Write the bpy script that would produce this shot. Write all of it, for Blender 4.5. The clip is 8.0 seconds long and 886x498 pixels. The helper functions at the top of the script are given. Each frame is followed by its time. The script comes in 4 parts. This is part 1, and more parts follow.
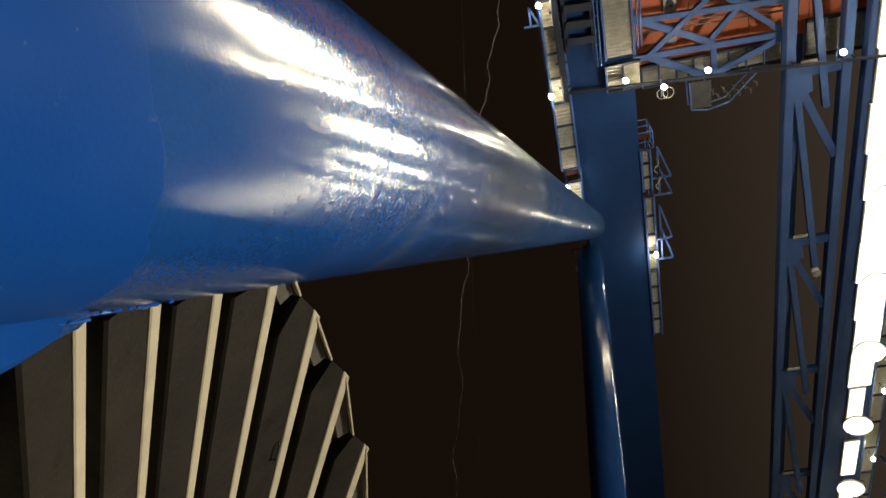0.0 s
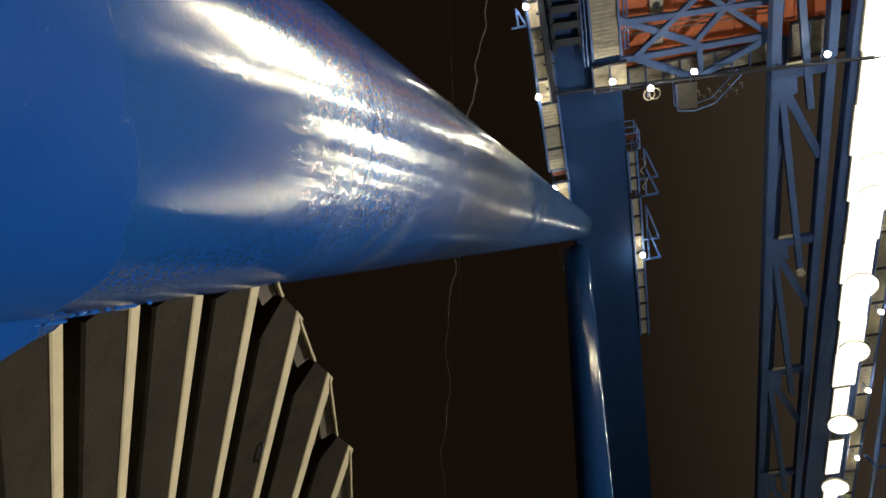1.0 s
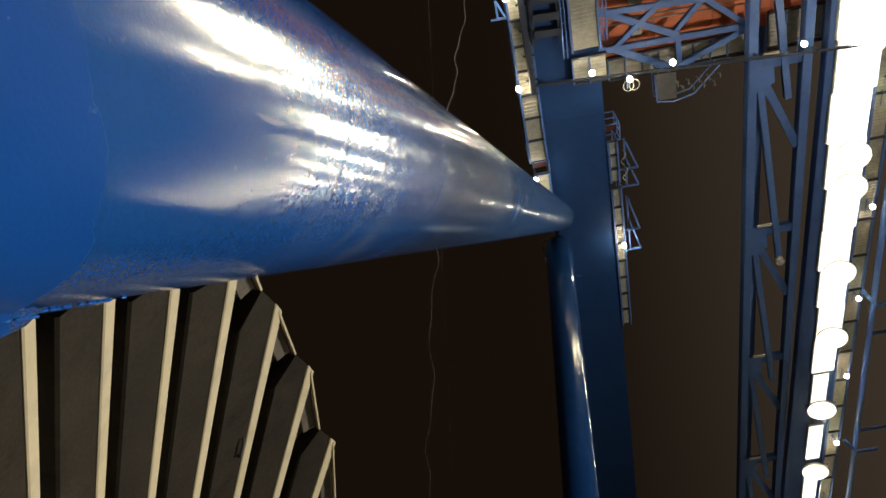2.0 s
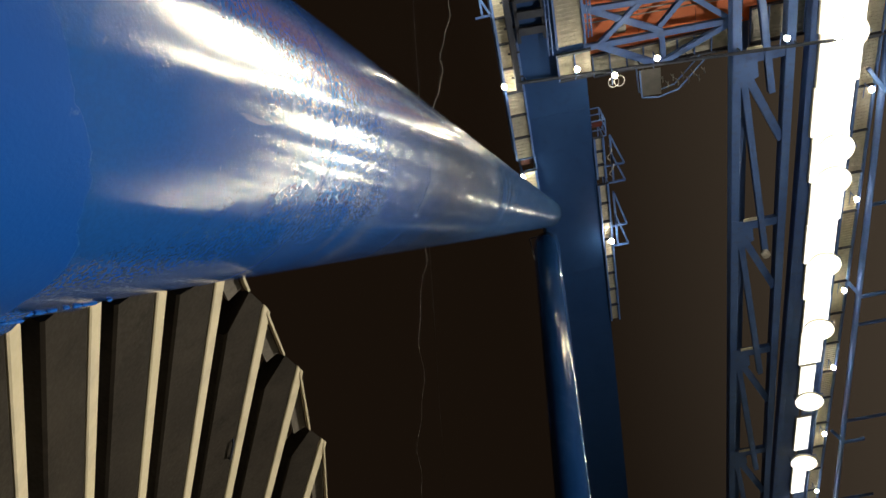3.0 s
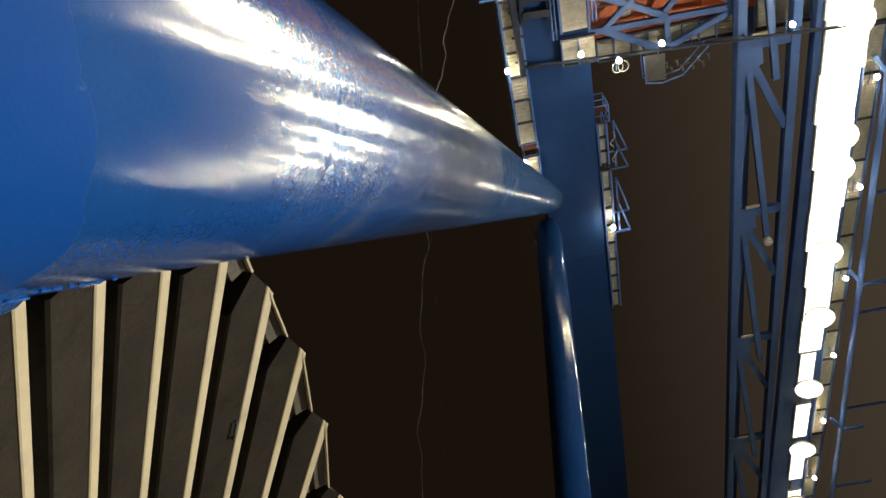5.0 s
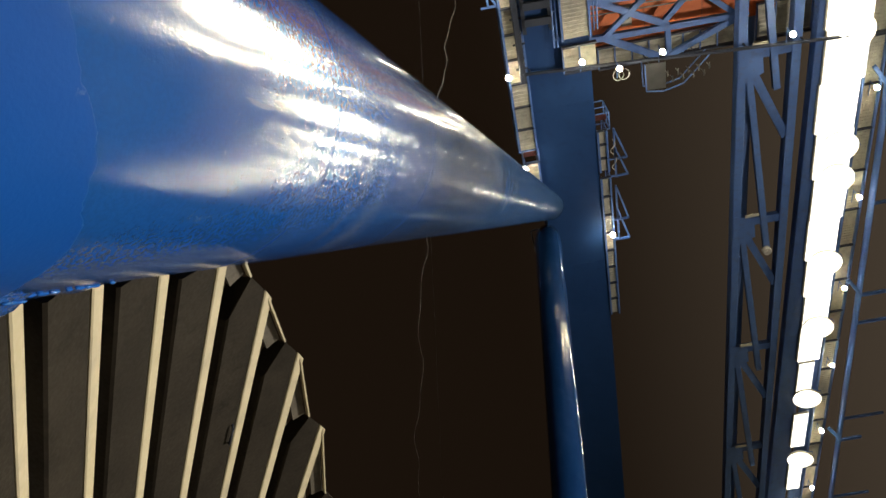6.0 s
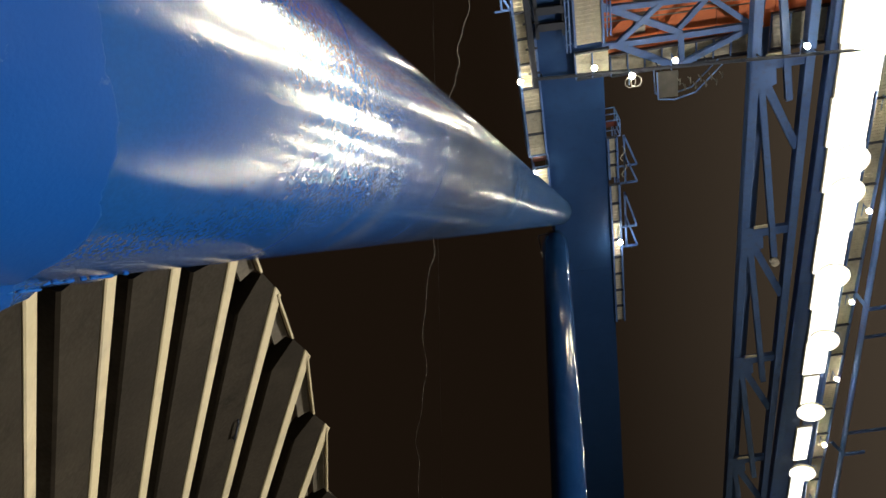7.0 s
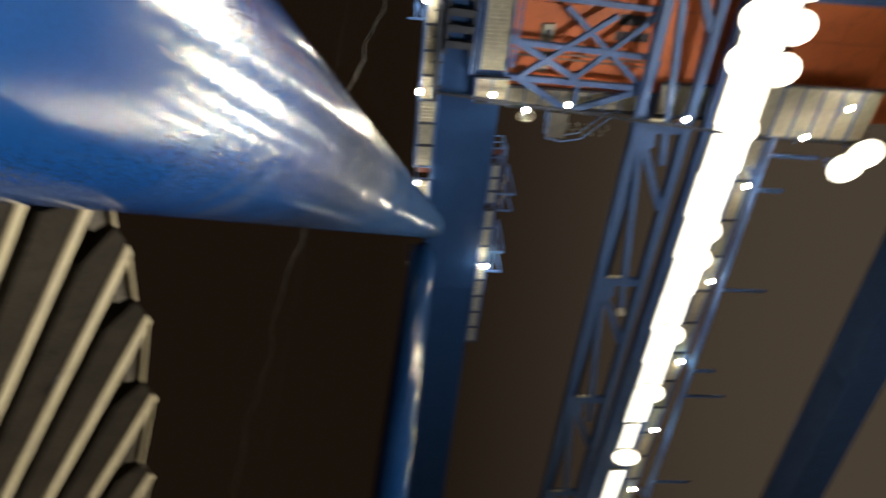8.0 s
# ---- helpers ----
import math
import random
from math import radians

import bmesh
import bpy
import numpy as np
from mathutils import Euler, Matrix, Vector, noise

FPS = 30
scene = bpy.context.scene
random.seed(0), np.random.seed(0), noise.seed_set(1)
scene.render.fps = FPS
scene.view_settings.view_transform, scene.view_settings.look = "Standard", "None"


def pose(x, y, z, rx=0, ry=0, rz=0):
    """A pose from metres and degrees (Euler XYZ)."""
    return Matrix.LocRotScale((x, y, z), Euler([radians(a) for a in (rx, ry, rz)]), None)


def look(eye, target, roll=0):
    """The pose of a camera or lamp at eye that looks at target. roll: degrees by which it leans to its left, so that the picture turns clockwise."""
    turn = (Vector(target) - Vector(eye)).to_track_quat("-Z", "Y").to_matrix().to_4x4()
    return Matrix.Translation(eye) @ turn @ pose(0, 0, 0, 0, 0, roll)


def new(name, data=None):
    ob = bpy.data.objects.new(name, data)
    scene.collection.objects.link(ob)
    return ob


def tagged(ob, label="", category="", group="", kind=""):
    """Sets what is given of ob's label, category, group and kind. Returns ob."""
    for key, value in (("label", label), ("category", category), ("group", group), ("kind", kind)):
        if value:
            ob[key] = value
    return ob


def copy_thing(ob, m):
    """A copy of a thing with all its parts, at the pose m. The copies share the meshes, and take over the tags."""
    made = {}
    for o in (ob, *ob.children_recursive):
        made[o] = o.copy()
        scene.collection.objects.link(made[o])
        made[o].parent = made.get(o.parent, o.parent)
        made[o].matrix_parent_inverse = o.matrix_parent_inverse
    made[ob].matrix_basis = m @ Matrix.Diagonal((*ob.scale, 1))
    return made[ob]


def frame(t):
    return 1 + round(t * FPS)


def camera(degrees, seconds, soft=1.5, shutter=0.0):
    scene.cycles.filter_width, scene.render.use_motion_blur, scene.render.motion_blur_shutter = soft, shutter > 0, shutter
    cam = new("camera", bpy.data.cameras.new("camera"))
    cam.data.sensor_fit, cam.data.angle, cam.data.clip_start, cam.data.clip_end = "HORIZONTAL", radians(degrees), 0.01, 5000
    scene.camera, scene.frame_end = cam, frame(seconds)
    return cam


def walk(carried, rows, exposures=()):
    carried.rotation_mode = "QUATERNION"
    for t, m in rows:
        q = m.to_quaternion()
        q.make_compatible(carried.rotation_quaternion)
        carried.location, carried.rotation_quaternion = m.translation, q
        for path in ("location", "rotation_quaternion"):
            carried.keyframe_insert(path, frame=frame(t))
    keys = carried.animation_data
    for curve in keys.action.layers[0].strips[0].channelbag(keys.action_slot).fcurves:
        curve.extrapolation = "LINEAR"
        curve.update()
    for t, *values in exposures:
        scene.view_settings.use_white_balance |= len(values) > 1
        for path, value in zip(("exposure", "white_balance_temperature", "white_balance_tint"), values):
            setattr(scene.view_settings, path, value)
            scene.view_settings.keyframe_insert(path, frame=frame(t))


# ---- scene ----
# ---------------------------------------------------------------- camera
cam = camera(60.0, 8.0, shutter=0.5)
PATH = [
    (0.0, -0.043, -0.014, 1.606, 144.98, 0.07, -0.01),
    (0.5, -0.043, -0.010, 1.605, 145.05, 0.18, -0.09),
    (1.0, -0.020, -0.016, 1.607, 145.00, 0.79, -0.53),
    (1.5, -0.036, -0.010, 1.615, 144.80, 1.32, -0.61),
    (2.0, -0.002, -0.008, 1.601, 144.49, 2.28, -0.66),
    (3.5, 0.000, 0.000, 1.600, 144.29, 3.80, -0.17),
    (4.0, -0.002, 0.006, 1.595, 143.62, 3.97, 0.07),
    (4.5, -0.009, 0.005, 1.594, 143.12, 3.53, -0.37),
    (6.0, -0.007, 0.001, 1.599, 143.65, 2.84, -1.26),
    (6.5, -0.012, 0.010, 1.597, 143.56, 2.44, -1.76),
    (7.0, -0.027, 0.007, 1.598, 143.78, 1.48, -2.31),
    (7.5, -0.039, 0.007, 1.596, 143.87, 0.51, -3.98),
    (7.6, -0.036, 0.004, 1.592, 143.76, 0.37, -5.12),
    (7.7, -0.034, 0.001, 1.589, 143.69, 0.27, -7.14),
    (7.8, -0.031, -0.003, 1.586, 143.59, 0.75, -10.04),
    (7.9, -0.028, -0.006, 1.582, 143.52, 1.66, -13.50),
    (8.0, -0.025, -0.010, 1.579, 143.45, 2.78, -17.07),
]
walk(cam, [(t, pose(x, y, z, rx, ry, rz)) for t, x, y, z, rx, ry, rz in PATH],
     exposures=[(0.0, 0.0), (1.0, 0.0), (2.0, 0.1), (4.0, 0.3), (8.0, 0.4)])

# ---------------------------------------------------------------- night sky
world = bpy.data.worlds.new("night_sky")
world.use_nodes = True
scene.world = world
# hazy night air; lamp glare is painted in as a lighter side towards the quay
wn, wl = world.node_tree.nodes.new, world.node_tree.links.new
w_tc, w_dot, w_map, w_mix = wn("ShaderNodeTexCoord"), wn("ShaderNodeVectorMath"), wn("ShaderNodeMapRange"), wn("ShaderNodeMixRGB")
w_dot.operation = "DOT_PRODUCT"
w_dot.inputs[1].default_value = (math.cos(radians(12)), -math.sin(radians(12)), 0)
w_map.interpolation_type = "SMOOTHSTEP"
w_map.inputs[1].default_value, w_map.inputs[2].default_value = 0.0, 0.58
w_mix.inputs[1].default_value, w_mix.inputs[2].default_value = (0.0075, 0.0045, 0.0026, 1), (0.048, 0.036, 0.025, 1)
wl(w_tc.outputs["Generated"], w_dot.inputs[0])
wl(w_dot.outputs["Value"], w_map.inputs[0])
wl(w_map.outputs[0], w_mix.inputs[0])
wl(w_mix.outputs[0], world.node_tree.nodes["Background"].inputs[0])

FLOOD = 135.0      # radiance of the floodlight faces
MAST = 1050.0      # radiance of the lighting tower heads
BULB = 210.0       # radiance of the walkway bulbs

# ---------------------------------------------------------------- materials


def node_mat(name):
    m = bpy.data.materials.new(name)
    m.use_nodes = True
    nt = m.node_tree
    return m, nt, nt.nodes["Principled BSDF"]


def paint(name, a, b, rough=(0.3, 0.5), scale=1.5, fine=40.0, bump=0.05, metal=0.0, dirt=None, dirt_amount=0.5, spec=0.5):
    """A worn painted or bare surface: two colours mixed by slow and fine noise, roughness and relief from the same."""
    m, nt, bsdf = node_mat(name)
    N, L = nt.nodes.new, nt.links.new
    tc = N("ShaderNodeTexCoord")
    n1, n2 = N("ShaderNodeTexNoise"), N("ShaderNodeTexNoise")
    n1.inputs["Scale"].default_value, n1.inputs["Detail"].default_value = scale, 6
    n2.inputs["Scale"].default_value, n2.inputs["Detail"].default_value = fine, 4
    L(tc.outputs["Object"], n1.inputs["Vector"])
    L(tc.outputs["Object"], n2.inputs["Vector"])
    mix = N("ShaderNodeMixRGB")
    mix.inputs[1].default_value, mix.inputs[2].default_value = (*a, 1), (*b, 1)
    ramp = N("ShaderNodeMapRange")
    ramp.inputs[1].default_value, ramp.inputs[2].default_value = 0.3, 0.7
    L(n1.outputs[0], ramp.inputs[0])
    L(ramp.outputs[0], mix.inputs[0])
    out = mix.outputs[0]
    if dirt:
        mix2, r2 = N("ShaderNodeMixRGB"), N("ShaderNodeMapRange")
        mix2.inputs[2].default_value = (*dirt, 1)
        n3 = N("ShaderNodeTexNoise")
        n3.inputs["Scale"].default_value, n3.inputs["Detail"].default_value = scale * 3.3, 8
        L(tc.outputs["Object"], n3.inputs["Vector"])
        r2.inputs[1].default_value, r2.inputs[2].default_value, r2.inputs[4].default_value = 0.52, 0.75, dirt_amount
        L(n3.outputs[0], r2.inputs[0])
        L(r2.outputs[0], mix2.inputs[0])
        L(out, mix2.inputs[1])
        out = mix2.outputs[0]
    L(out, bsdf.inputs["Base Color"])
    rr = N("ShaderNodeMapRange")
    rr.inputs[1].default_value, rr.inputs[2].default_value = 0.3, 0.7
    rr.inputs[3].default_value, rr.inputs[4].default_value = rough
    L(n2.outputs[0], rr.inputs[0])
    L(rr.outputs[0], bsdf.inputs["Roughness"])
    bp = N("ShaderNodeBump")
    bp.inputs["Strength"].default_value, bp.inputs["Distance"].default_value = bump, 0.02
    L(n2.outputs[0], bp.inputs["Height"])
    L(bp.outputs[0], bsdf.inputs["Normal"])
    bsdf.inputs["Metallic"].default_value = metal
    bsdf.inputs["Specular IOR Level"].default_value = spec
    return m


def glow(name, colour, strength):
    m, nt, bsdf = node_mat(name)
    bsdf.inputs["Base Color"].default_value = (0.8, 0.8, 0.8, 1)
    bsdf.inputs["Emission Color"].default_value = (*colour, 1)
    bsdf.inputs["Emission Strength"].default_value = strength
    return m


BLUE = paint("crane_blue_paint", (0.015, 0.048, 0.140), (0.018, 0.054, 0.155), (0.42, 0.56), 0.8, 30, 0.04, dirt=(0.016, 0.040, 0.11), dirt_amount=0.5, spec=0.16)
LEG_BLUE = paint("glossy_blue_leg_paint", (0.004, 0.024, 0.09), (0.006, 0.03, 0.105), (0.14, 0.19), 0.8, 30, 0.015, dirt=(0.02, 0.05, 0.13), dirt_amount=0.4)
STEEL_BLUE = paint("faded_blue_paint", (0.065, 0.135, 0.35), (0.085, 0.165, 0.39), (0.38, 0.55), 1.2, 40, 0.06, dirt=(0.08, 0.10, 0.15), dirt_amount=0.6)
DARK = paint("dark_grimy_steel", (0.012, 0.018, 0.035), (0.025, 0.03, 0.045), (0.4, 0.7), 2.0, 50, 0.1, dirt=(0.01, 0.01, 0.012))
GREY = paint("grey_grating", (0.06, 0.058, 0.052), (0.085, 0.08, 0.072), (0.4, 0.6), 3.0, 60, 0.1, metal=0.2)
ORANGE = paint("orange_paint", (0.78, 0.19, 0.045), (0.70, 0.16, 0.04), (0.4, 0.6), 0.7, 30, 0.04, dirt=(0.30, 0.09, 0.03), dirt_amount=0.4)
RED = paint("red_panel_paint", (0.07, 0.010, 0.006), (0.045, 0.008, 0.005), (0.4, 0.6), 3, 40)
GALV = paint("galvanised_grating", (0.46, 0.43, 0.34), (0.62, 0.58, 0.46), (0.35, 0.6), 4.0, 60, 0.08, metal=0.15, dirt=(0.25, 0.22, 0.17))
RIB = paint("weathered_cream", (0.42, 0.35, 0.205), (0.48, 0.40, 0.25), (0.5, 0.75), 1.4, 35, 0.08, dirt=(0.30, 0.25, 0.17), dirt_amount=0.6)
RIB_DARK = paint("dark_brown_rib", (0.0165, 0.0128, 0.0088), (0.029, 0.023, 0.0158), (0.5, 0.75), 3.4, 60, 0.05, dirt=(0.012, 0.009, 0.006), dirt_amount=0.8, spec=0.08)
EAVE = paint("brown_eave_paint", (0.070, 0.055, 0.036), (0.10, 0.08, 0.052), (0.5, 0.75), 6.0, 60, 0.06, dirt=(0.03, 0.025, 0.018), dirt_amount=0.7)
GLOSS = paint("fresh_gloss_blue", (0.009, 0.085, 0.33), (0.012, 0.10, 0.37), (0.04, 0.12), 9.0, 120, 0.25)
DECK = paint("dirty_roof_sheet", (0.36, 0.31, 0.25), (0.46, 0.40, 0.32), (0.5, 0.8), 2.0, 50, 0.1)
QUAY = paint("quay_concrete", (0.10, 0.096, 0.09), (0.14, 0.135, 0.125), (0.7, 0.9), 0.15, 9, 0.2, dirt=(0.05, 0.048, 0.045), dirt_amount=0.6)
CONCRETE = paint("foundation_concrete", (0.26, 0.25, 0.23), (0.34, 0.33, 0.30), (0.7, 0.9), 1.5, 20, 0.15, dirt=(0.12, 0.11, 0.10), dirt_amount=0.7)
WALL = paint("building_wall_paint", (0.30, 0.28, 0.24), (0.36, 0.33, 0.28), (0.6, 0.85), 0.5, 12, 0.1)
CABLE = paint("pale_cable_sheath", (0.45, 0.42, 0.36), (0.55, 0.5, 0.44), (0.4, 0.6), 3, 60)
BRONZE = paint("bare_steel", (0.35, 0.33, 0.30), (0.45, 0.42, 0.38), (0.3, 0.5), 5, 60, metal=0.7)
MAST_LENS = glow("mast_light_lens", (1.0, 0.97, 0.90), MAST)
# glow of the added strips that imitate the lamps' glare band
GLARE_GLOW = glow("glare_band_glow", (1.0, 0.96, 0.82), 1.6)
GLARE_INNER = glow("inner_glare_glow", (1.0, 0.86, 0.60), 4.0)
GLARE_OUTER = glow("outer_glare_glow", (1.0, 0.90, 0.72), 2.6)
LENS = glow("floodlight_lens", (1.0, 0.92, 0.64), FLOOD)
BULB_GLOW = glow("walkway_bulb", (1.0, 0.88, 0.66), BULB)


def tube_paint():
    """Glossy blue paint on the near tube: orange peel, smears of dust along one flank, a darker grey-blue farther up,
    a duller repainted end and fine scuffs.
    """
    m, nt, bsdf = node_mat("glossy_blue_tube_paint")
    N, L = nt.nodes.new, nt.links.new
    tc = N("ShaderNodeTexCoord")
    sep = N("ShaderNodeSeparateXYZ")
    L(tc.outputs["Object"], sep.inputs[0])

    def noise_at(scale, detail=5, stretch=(1, 1, 1), turn=(0, 0, 0), distort=0.0):
        mp, n = N("ShaderNodeMapping"), N("ShaderNodeTexNoise")
        mp.inputs["Scale"].default_value = stretch
        mp.inputs["Rotation"].default_value = turn
        n.inputs["Scale"].default_value, n.inputs["Detail"].default_value = scale, detail
        n.inputs["Distortion"].default_value = distort
        L(tc.outputs["Object"], mp.inputs[0])
        L(mp.outputs[0], n.inputs["Vector"])
        return n.outputs[0]

    def ramp(x, lo, hi, a=0.0, b=1.0):
        r = N("ShaderNodeMapRange")
        for i, v in enumerate((lo, hi, a, b)):
            r.inputs[i + 1].default_value = v
        L(x, r.inputs[0])
        return r.outputs[0]

    def math_node(op, a, b):
        n = N("ShaderNodeMath")
        n.operation = op
        for i, v in enumerate((a, b)):
            if isinstance(v, (int, float)):
                n.inputs[i].default_value = v
            else:
                L(v, n.inputs[i])
        return n.outputs[0]

    # the repainted end: everything below an uneven line across the tube
    wob = math_node("MULTIPLY", ramp(noise_at(3.0, 6), 0.3, 0.7, -1, 1), 0.05)
    repaint = ramp(math_node("SUBTRACT", math_node("ADD", sep.outputs[2], wob), math_node("MULTIPLY", sep.outputs[1], 0.6)), 1.20, 1.206)
    smear = math_node("MULTIPLY", ramp(noise_at(3.4, 7, (0.45, 0.45, 1.0), (0.35, 0.2, 0.0), 0.35), 0.53, 0.68), math_node("MULTIPLY", ramp(sep.outputs[2], 2.2, 4.6), ramp(sep.outputs[2], 12.0, 20.0, 1.0, 0.3)))
    # base colour turns to a darker grey-blue farther along the tube
    far_dark = ramp(sep.outputs[2], 2.8, 5.5)
    slow = ramp(noise_at(1.3, 5), 0.3, 0.7)
    c1 = N("ShaderNodeMixRGB")
    c1.inputs[1].default_value, c1.inputs[2].default_value = (0.008, 0.068, 0.285, 1), (0.010, 0.076, 0.28, 1)
    L(repaint, c1.inputs[0])
    c2 = N("ShaderNodeMixRGB")
    c2.blend_type = "MULTIPLY"
    c2.inputs[2].default_value = (0.72, 0.80, 0.86, 1)
    L(slow, c2.inputs[0])
    L(c1.outputs[0], c2.inputs[1])
    c3 = N("ShaderNodeMixRGB")
    c3.inputs[2].default_value = (0.22, 0.25, 0.27, 1)
    L(math_node("MULTIPLY", smear, 0.5), c3.inputs[0])
    L(c2.outputs[0], c3.inputs[1])
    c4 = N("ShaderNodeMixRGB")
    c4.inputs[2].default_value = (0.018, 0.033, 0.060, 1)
    L(math_node("MULTIPLY", far_dark, 0.85), c4.inputs[0])
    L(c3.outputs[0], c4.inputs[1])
    # pale scratches and scuffs
    scuff = math_node("MULTIPLY", ramp(noise_at(16.0, 2, (1.0, 1.0, 0.10), (0.0, 0.7, 0.6)), 0.735, 0.76), ramp(noise_at(3.1, 2), 0.5, 0.6))
    scuff = math_node("MAXIMUM", scuff, math_node("MULTIPLY", ramp(noise_at(23.0, 6, distort=0.5), 0.70, 0.76), 0.7))
    c5 = N("ShaderNodeMixRGB")
    c5.inputs[2].default_value = (0.16, 0.24, 0.38, 1)
    L(math_node("MULTIPLY", scuff, 0.5), c5.inputs[0])
    L(c4.outputs[0], c5.inputs[1])
    L(c5.outputs[0], bsdf.inputs["Base Color"])
    patchy = ramp(noise_at(2.2, 8, distort=0.8), 0.42, 0.6)
    rough = math_node("ADD", ramp(repaint, 0, 1, 0.36, 0.03), math_node("MULTIPLY", patchy, 0.045))
    rough = math_node("ADD", rough, math_node("MULTIPLY", smear, 0.05))
    speck = ramp(noise_at(110, 4), 0.38, 0.64, -0.025, 0.075)
    rough = math_node("ADD", rough, speck)
    worn = math_node("ADD", sep.outputs[2], math_node("MULTIPLY", ramp(noise_at(6.0, 7), 0.3, 0.7, -1, 1), 0.22))
    rough = math_node("ADD", rough, ramp(worn, 1.55, 1.95, 0.035, 0.0))
    rough = math_node("ADD", rough, ramp(sep.outputs[2], 5.0, 9.0, 0.0, 0.22))
    peel, drip = N("ShaderNodeBump"), N("ShaderNodeBump")
    peel.inputs["Distance"].default_value = 0.0014
    L(ramp(sep.outputs[2], 2.6, 5.5, 0.34, 0.05), peel.inputs["Strength"])
    L(noise_at(88, 3), peel.inputs["Height"])
    drip.inputs["Strength"].default_value, drip.inputs["Distance"].default_value = 0.15, 0.001
    L(noise_at(4.0, 4), drip.inputs["Height"])
    grain = N("ShaderNodeBump")
    grain.inputs["Strength"].default_value, grain.inputs["Distance"].default_value = 0.22, 0.0005
    L(noise_at(190, 3), grain.inputs["Height"])
    pebble = N("ShaderNodeBump")
    pebble.inputs["Distance"].default_value = 0.002
    L(math_node("MULTIPLY", ramp(noise_at(2.6, 4, distort=0.6), 0.42, 0.60, 0.03, 0.20), ramp(sep.outputs[2], 2.4, 5.0, 1.0, 0.1)), pebble.inputs["Strength"])
    L(noise_at(75, 3), pebble.inputs["Height"])
    L(grain.outputs[0], pebble.inputs["Normal"])
    L(pebble.outputs[0], peel.inputs["Normal"])
    L(peel.outputs[0], drip.inputs["Normal"])
    L(drip.outputs[0], bsdf.inputs["Normal"])
    # dust grains and worn blotches: a broad dull sheen under a grainy clear gloss
    grit = math_node("MULTIPLY", ramp(noise_at(72, 6), 0.42, 0.58, 0.30, 1.25), ramp(noise_at(6.0, 7, distort=0.7), 0.36, 0.56, 0.7, 1.0))
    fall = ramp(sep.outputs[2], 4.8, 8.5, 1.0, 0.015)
    L(math_node("MULTIPLY", math_node("MULTIPLY", ramp(repaint, 0, 1, 0.0, 0.95), fall), grit), bsdf.inputs["Coat Weight"])
    L(rough, bsdf.inputs["Coat Roughness"])
    L(drip.outputs[0], bsdf.inputs["Coat Normal"])
    L(math_node("MULTIPLY", ramp(repaint, 0, 1, 0.03, 0.12), fall), bsdf.inputs["Specular IOR Level"])
    L(math_node("ADD", ramp(noise_at(9.0, 4), 0.3, 0.7, 0.17, 0.22), ramp(repaint, 0, 1, 0.17, 0.0)), bsdf.inputs["Roughness"])
    return m


TUBE_BLUE = tube_paint()

# ---------------------------------------------------------------- helpers
AZ = radians(12.0)                       # heading of the crane's girders
U = Vector((math.sin(AZ), math.cos(AZ), 0))
V = Vector((math.cos(AZ), -math.sin(AZ), 0))
UP = Vector((0, 0, 1))
H = 29.6                                 # underside of the girders


def P(v, u, z=H):
    return V * v + U * u + UP * z


def thing(name, place, label, category, group="", kind=""):
    ob = new(name)
    ob.location = place
    ob.empty_display_size = 0.3
    return tagged(ob, label, category, group, kind)


def part(name, bm, material, parent=None, label=""):
    me = bpy.data.meshes.new(name)
    bm.normal_update()
    bm.to_mesh(me)
    bm.free()
    me.materials.append(material)
    ob = new(name, me)
    if parent is not None:
        ob.parent = parent
        at = Vector()
        q = parent
        while q is not None:
            at += q.location
            q = q.parent
        me.transform(Matrix.Translation(-at))
    if label:
        ob["label"] = label
    return ob


def frame_axes(p, q, up=UP):
    d = (q - p).normalized()
    s = d.cross(up)
    if s.length < 1e-4:
        s = d.cross(V)
    s.normalize()
    return d, s, s.cross(d)


def beam(bm, p, q, w, h, up=UP, bevel=0.0):
    """A rectangular bar from p to q; w across, h along up."""
    p, q = Vector(p), Vector(q)
    d, s, t = frame_axes(p, q, up)
    b = min(bevel, w * 0.3, h * 0.3)
    if b > 0:
        ring = [(w / 2 - b, -h / 2), (w / 2, -h / 2 + b), (w / 2, h / 2 - b), (w / 2 - b, h / 2), (-w / 2 + b, h / 2), (-w / 2, h / 2 - b), (-w / 2, -h / 2 + b), (-w / 2 + b, -h / 2)]
    else:
        ring = [(w / 2, -h / 2), (w / 2, h / 2), (-w / 2, h / 2), (-w / 2, -h / 2)]
    r0 = [bm.verts.new(p + s * x + t * y) for x, y in ring]
    r1 = [bm.verts.new(q + s * x + t * y) for x, y in ring]
    n = len(ring)
    for i in range(n):
        bm.faces.new((r0[i], r0[(i + 1) % n], r1[(i + 1) % n], r1[i]))
    bm.faces.new(r0[::-1])
    bm.faces.new(r1)


def i_beam(bm, p, q, w, h, t=0.03):
    """An H section: two flanges and a web."""
    p, q = Vector(p), Vector(q)
    _, _, up = frame_axes(p, q)
    beam(bm, p + up * (h / 2 - t / 2), q + up * (h / 2 - t / 2), w, t)
    beam(bm, p - up * (h / 2 - t / 2), q - up * (h / 2 - t / 2), w, t)
    beam(bm, p, q, t, h - 2 * t)


